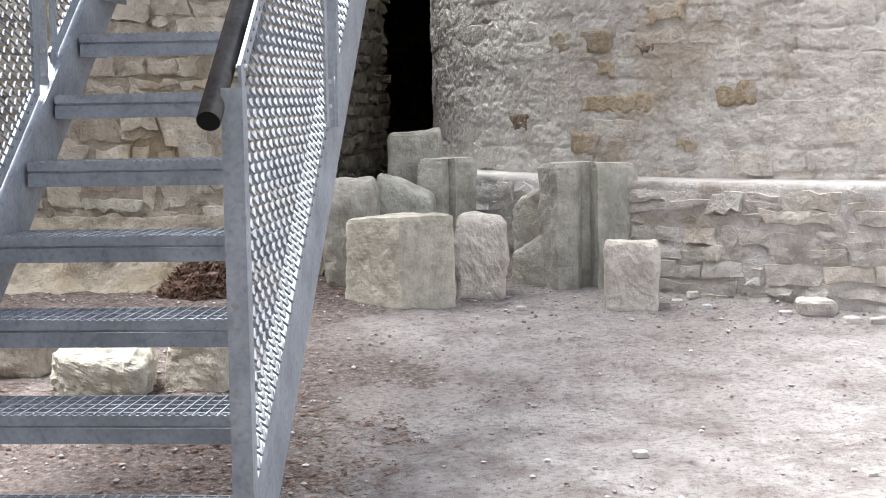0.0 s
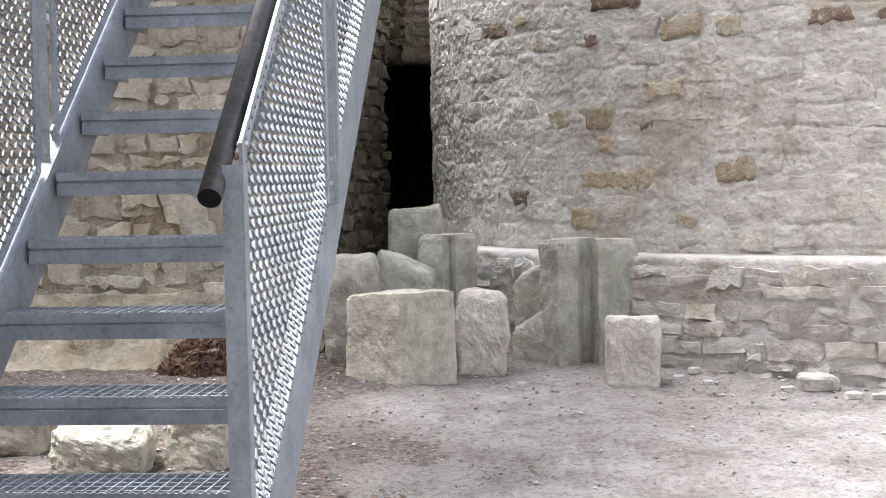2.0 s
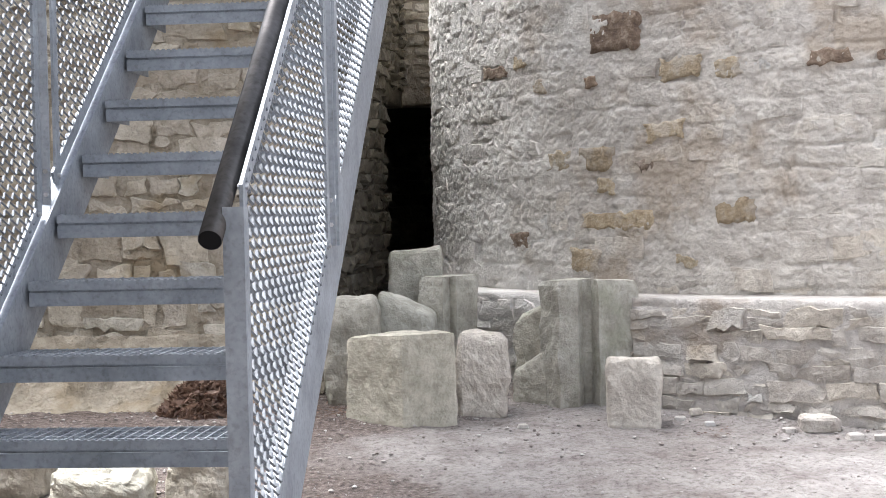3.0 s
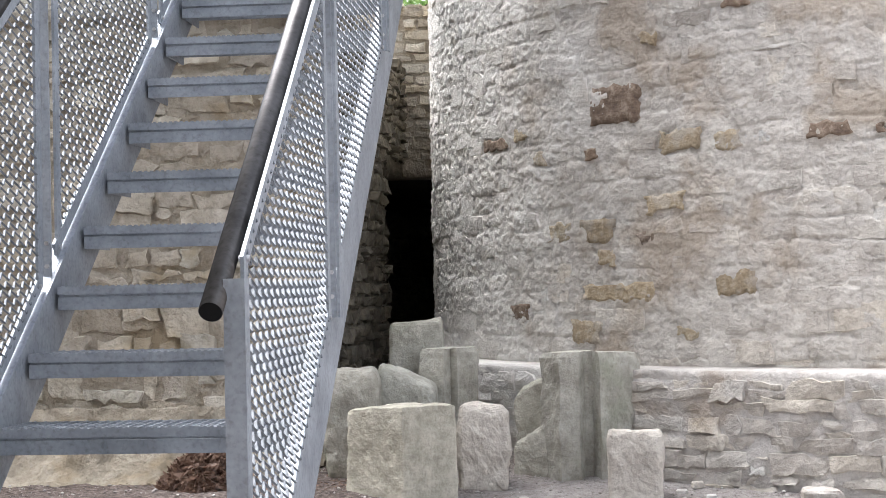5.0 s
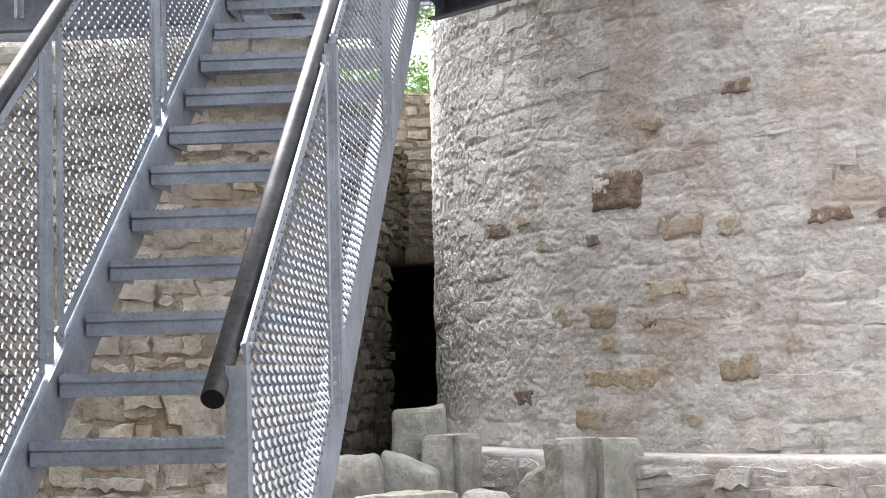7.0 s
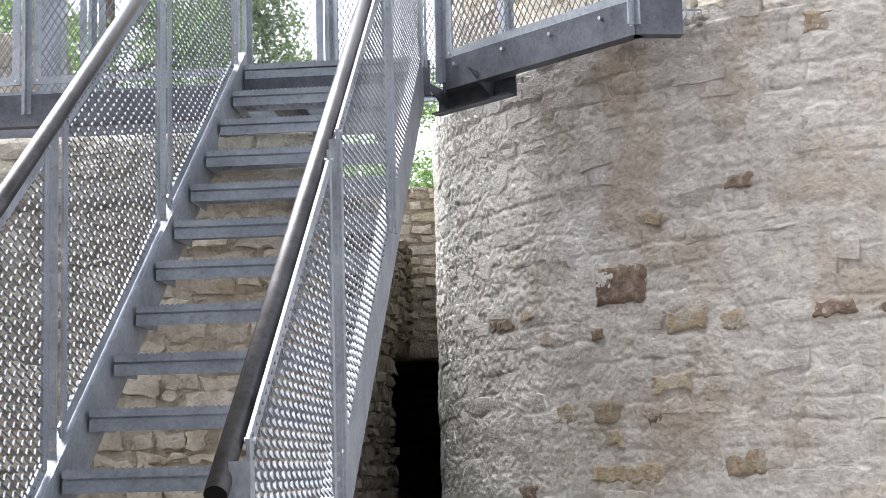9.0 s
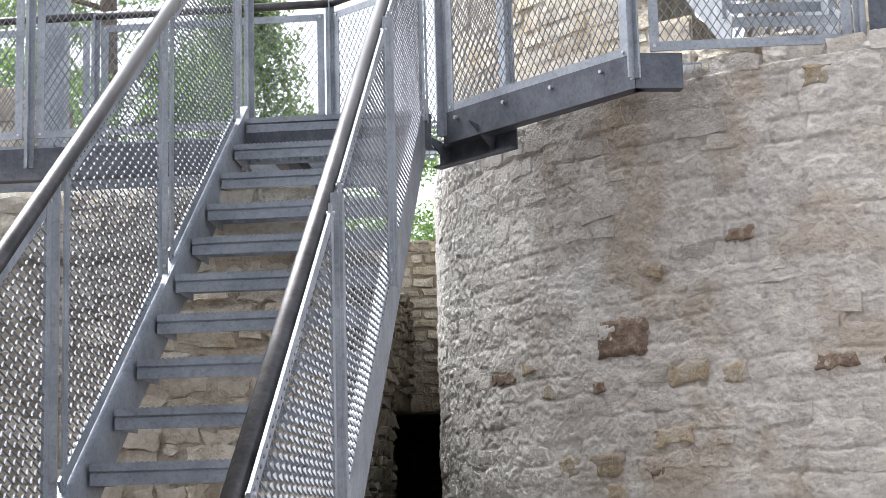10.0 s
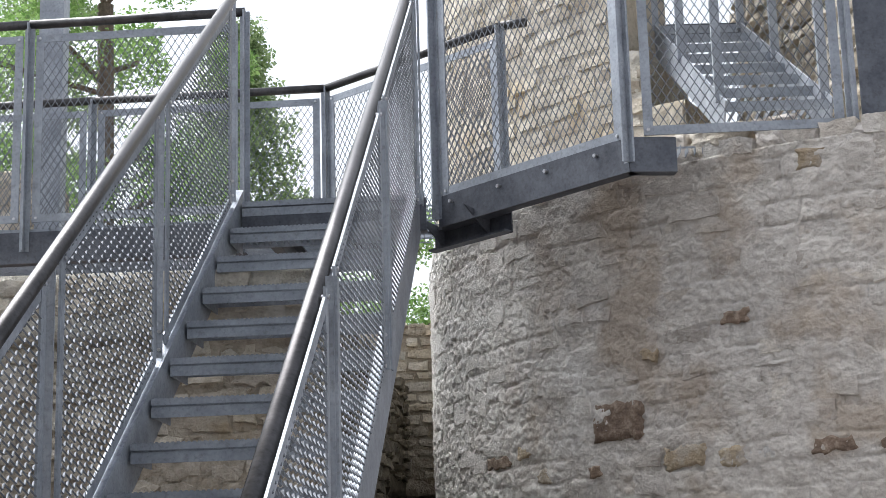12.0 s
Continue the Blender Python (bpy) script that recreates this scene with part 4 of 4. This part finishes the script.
# ---- trees and bushes ----
def leaf_cloud(rnd, centres, count, size, droop=0.0):
    """Small folded leaves spread round many clump centres."""
    verts, faces = [], []
    for _ in range(count):
        c, r = rnd.choice(centres)
        d = Vector((rnd.gauss(0, 1), rnd.gauss(0, 1), rnd.gauss(0, 0.8)))
        d = d.normalized() * r * (0.35 + 0.65 * rnd.random() ** 0.5)
        p = Vector(c) + d
        s = size * rnd.uniform(0.6, 1.3)
        a = Vector((rnd.gauss(0, 1), rnd.gauss(0, 1), rnd.gauss(0, 0.6) - droop)).normalized()
        b = a.cross(Vector((rnd.gauss(0, 1), rnd.gauss(0, 1), rnd.gauss(0, 1)))).normalized()
        k = len(verts)
        verts += [p, p + a * s * 0.5 + b * s * 0.26, p + a * s, p + a * s * 0.5 - b * s * 0.26]
        faces.append((k, k + 1, k + 2, k + 3))
    return verts, faces


def broadleaf(name, label, x, y, z, height, spread, seed, leaves=42000, size=0.05):
    rnd = random.Random(seed)
    tree = empty(name, label, "tree")
    bm = bmesh.new()
    top = Vector((x, y, z + height * 0.8))
    tube(bm, [(x, y, z - 0.2), (x + 0.05, y, z + height * 0.3)], height * 0.022, 10)
    tube(bm, [(x + 0.05, y, z + height * 0.3), top], height * 0.014, 8)
    part("trunk", bm, BARK, tree)
    centres = []
    for _ in range(46):
        t = rnd.random()
        a = rnd.uniform(0, 6.283)
        r = spread * math.sin(math.pi * (0.12 + 0.8 * t)) * rnd.uniform(0.3, 1.0)
        c = Vector((x + r * math.cos(a), y + r * math.sin(a), z + height * (0.12 + 0.88 * t)))
        centres.append((c, spread * rnd.uniform(0.14, 0.3)))
        if len(centres) % 4 == 0:
            bm = bmesh.new()
            tube(bm, [(x, y, min(c.z - 0.2, top.z)), c], 0.025, 5)
            part("limb", bm, BARK, tree)
    v, f = leaf_cloud(rnd, centres, leaves, size)
    raw_mesh("crown", v, f, LEAF, tree)
    return tree


def conifer(name, label, x, y, z, height, spread, seed, leaves=45000):
    rnd = random.Random(seed)
    tree = empty(name, label, "tree")
    bm = bmesh.new()
    tube(bm, [(x, y, z - 0.2), (x, y, z + height * 0.5)], height * 0.016, 10)
    tube(bm, [(x, y, z + height * 0.5), (x, y, z + height)], height * 0.007, 8)
    part("trunk", bm, BARK, tree)
    centres = []
    for i in range(90):
        t = i / 90
        a = i * 2.4 + rnd.uniform(-0.4, 0.4)
        reach = spread * (1 - t) ** 0.8 * rnd.uniform(0.7, 1.1) + 0.1
        zc = z + height * (0.05 + 0.95 * t)
        for k in (0.35, 0.65, 1.0):
            c = Vector((x + reach * k * math.cos(a), y + reach * k * math.sin(a), zc - 0.25 * reach * k + 0.1 * k * k))
            centres.append((c, 0.16 + 0.10 * (1 - t)))
    v, f = leaf_cloud(rnd, centres, leaves, 0.055, droop=0.5)
    raw_mesh("crown", v, f, NEEDLE, tree)
    return tree


conifer("spruce_tree", "dark green spruce behind the landing", -1.95, 15.5, 2.7, 4.6, 1.25, 3)
broadleaf("leafy_tree", "bright green leafy tree behind the landing", -2.8, 13.2, 2.7, 5.0, 1.35, 4)
broadleaf("leafy_tree", "leafy tree at the edge of the terrace", -5.6, 15.5, 2.7, 6.0, 2.0, 5)
conifer("spruce_tree", "tall spruce with drooping branches", -4.4, 17.5, 2.7, 8.0, 2.0, 6)
broadleaf("green_bush", "low green bush at the wall's crest", -0.3, 12.6, 2.7, 1.9, 0.8, 7, 14000, 0.04)
broadleaf("green_bush", "green bush below the spruce", -1.2, 13.5, 2.6, 2.0, 0.9, 8, 14000, 0.045)

# rubble left on the terrace
rubble_wall("wall_terrace", "low reddish rubble wall behind the landing", (-3.9, 10.6), (-2.55, 10.6), 2.6, 4.4, RUBBLE, 81, 0.14, 0.28, limit=40)


# ---- litter on the ground ----
def lie(x, y):
    return ground_z(x, y) + 0.018 * fract((x, y, 0), 1.3, 3) + 0.010 * fract((x, y, 4), 7.0, 5)


def pebbles():
    rnd = random.Random(12)
    verts, faces = [], []
    ico = [(0, 0, 1), (0.9, 0, 0.3), (0.25, 0.85, 0.3), (-0.75, 0.5, 0.3), (-0.7, -0.55, 0.3), (0.3, -0.85, 0.3), (0, 0, -0.8)]
    tri = [(0, 1, 2), (0, 2, 3), (0, 3, 4), (0, 4, 5), (0, 5, 1), (6, 2, 1), (6, 3, 2), (6, 4, 3), (6, 5, 4), (6, 1, 5)]
    for _ in range(11000):
        x, y = rnd.uniform(-2.2, 2.4), rnd.uniform(3.4, 7.0)
        edge = 1.0 if y > 6.0 or x < -0.3 else 0.6
        if rnd.random() > edge:
            continue
        s = 0.002 + 0.010 * rnd.random() ** 7
        k, a = len(verts), rnd.uniform(0, 6.28)
        q = [rnd.uniform(0.7, 1.3) for _ in range(3)]
        for px, py, pz in ico:
            j = rnd.uniform(0.8, 1.2)
            px, py = px * math.cos(a) - py * math.sin(a), px * math.sin(a) + py * math.cos(a)
            verts.append((x + px * s * q[0] * j, y + py * s * q[1] * j, lie(x, y) + s * 0.3 + pz * s * 0.7 * q[2]))
        faces += [tuple(i + k for i in t) for t in tri]
    return tagged(raw_mesh("gravel", verts, faces, GRIT), "small pale stones scattered over the soil", "gravel", kind="stuff")


pebbles()


def litter():
    rnd = random.Random(13)
    verts, faces = [], []
    for _ in range(34000):
        x, y = rnd.uniform(-2.2, 2.2), rnd.uniform(3.3, 7.0)
        dens = noise.noise((x * 1.1, y * 1.3, 21)) + 0.5 * noise.noise((x * 4, y * 4, 23)) + (0.35 if y > 6.3 - 0.25 * x else 0.0) + (0.6 if x < -0.35 and y < 5.4 else 0.2 if x < 0.2 and y < 5.0 else -0.05)
        if dens < 0.30 + rnd.random() * 0.5:
            continue
        a, s = rnd.uniform(0, 6.28), rnd.uniform(0.005, 0.017)
        w = s * (0.12 if rnd.random() < 0.6 else 0.5)
        z = lie(x, y) + 0.004
        d, e = Vector((math.cos(a), math.sin(a), rnd.uniform(-0.2, 0.3))), Vector((-math.sin(a), math.cos(a), rnd.uniform(-0.2, 0.2)))
        p, k = Vector((x, y, z)), len(verts)
        verts += [p - d * s, p - e * w, p + d * s, p + e * w + Vector((0, 0, 0.002))]
        faces.append((k, k + 1, k + 2, k + 3))
    return tagged(raw_mesh("leaf_litter", verts, faces, DEAD), "dry reddish brown needles and leaf scraps", "leaf litter", kind="stuff")


litter()


def leaf_heap():
    rnd = random.Random(31)
    verts, faces = [], []
    for _ in range(2600):
        a, r = rnd.uniform(0, 6.28), rnd.random() ** 0.6
        x, y = -0.98 + 0.2 * r * math.cos(a), 6.66 + 0.16 * r * math.sin(a)
        p = Vector((x, y, lie(x, y) + 0.16 * (1 - r * r) * rnd.uniform(0.6, 1.0)))
        d = Vector((rnd.gauss(0, 1), rnd.gauss(0, 1), rnd.gauss(0, 0.7))).normalized()
        e = d.cross(Vector((rnd.gauss(0, 1), rnd.gauss(0, 1), rnd.gauss(0, 1)))).normalized()
        s, k = rnd.uniform(0.012, 0.03), len(verts)
        verts += [p - d * s, p - e * s * 0.4, p + d * s, p + e * s * 0.4]
        faces.append((k, k + 1, k + 2, k + 3))
    return tagged(raw_mesh("leaf_heap", verts, faces, DEAD), "heap of dry brown leaves against the wall", "leaf heap", kind="stuff")


leaf_heap()


def loose_stone(x, y, s, seed, mat, label):
    z = lie(x, y)
    rnd = random.Random(seed)
    c = [(x + i * s * rnd.uniform(0.7, 1.2), y + j * s * rnd.uniform(0.6, 1.1), z + k) for k in (-0.2 * s, 0.75 * s) for i, j in ((-1, -1), (1, -1), (1, 1), (-1, 1))]
    v, f = block_mesh(c, seed, s * 0.2, s * 0.35, 5)
    return tagged(raw_mesh("loose_stone", v, f, mat), label, "stone", "loose stones on the soil")


for x, y, s in ((0.55, 4.5, 0.022), (1.02, 6.25, 0.02), (1.30, 6.1, 0.025), (1.42, 6.14, 0.07), (1.62, 5.98, 0.035), (1.52, 6.0, 0.03), 
                (1.0, 6.45, 0.03), (0.92, 6.35, 0.02), (1.15, 4.3, 0.015), (0.3, 6.28, 0.02)):
    loose_stone(x, y, s, x * 7 + y, PALE, "small pale stone lying on the soil")
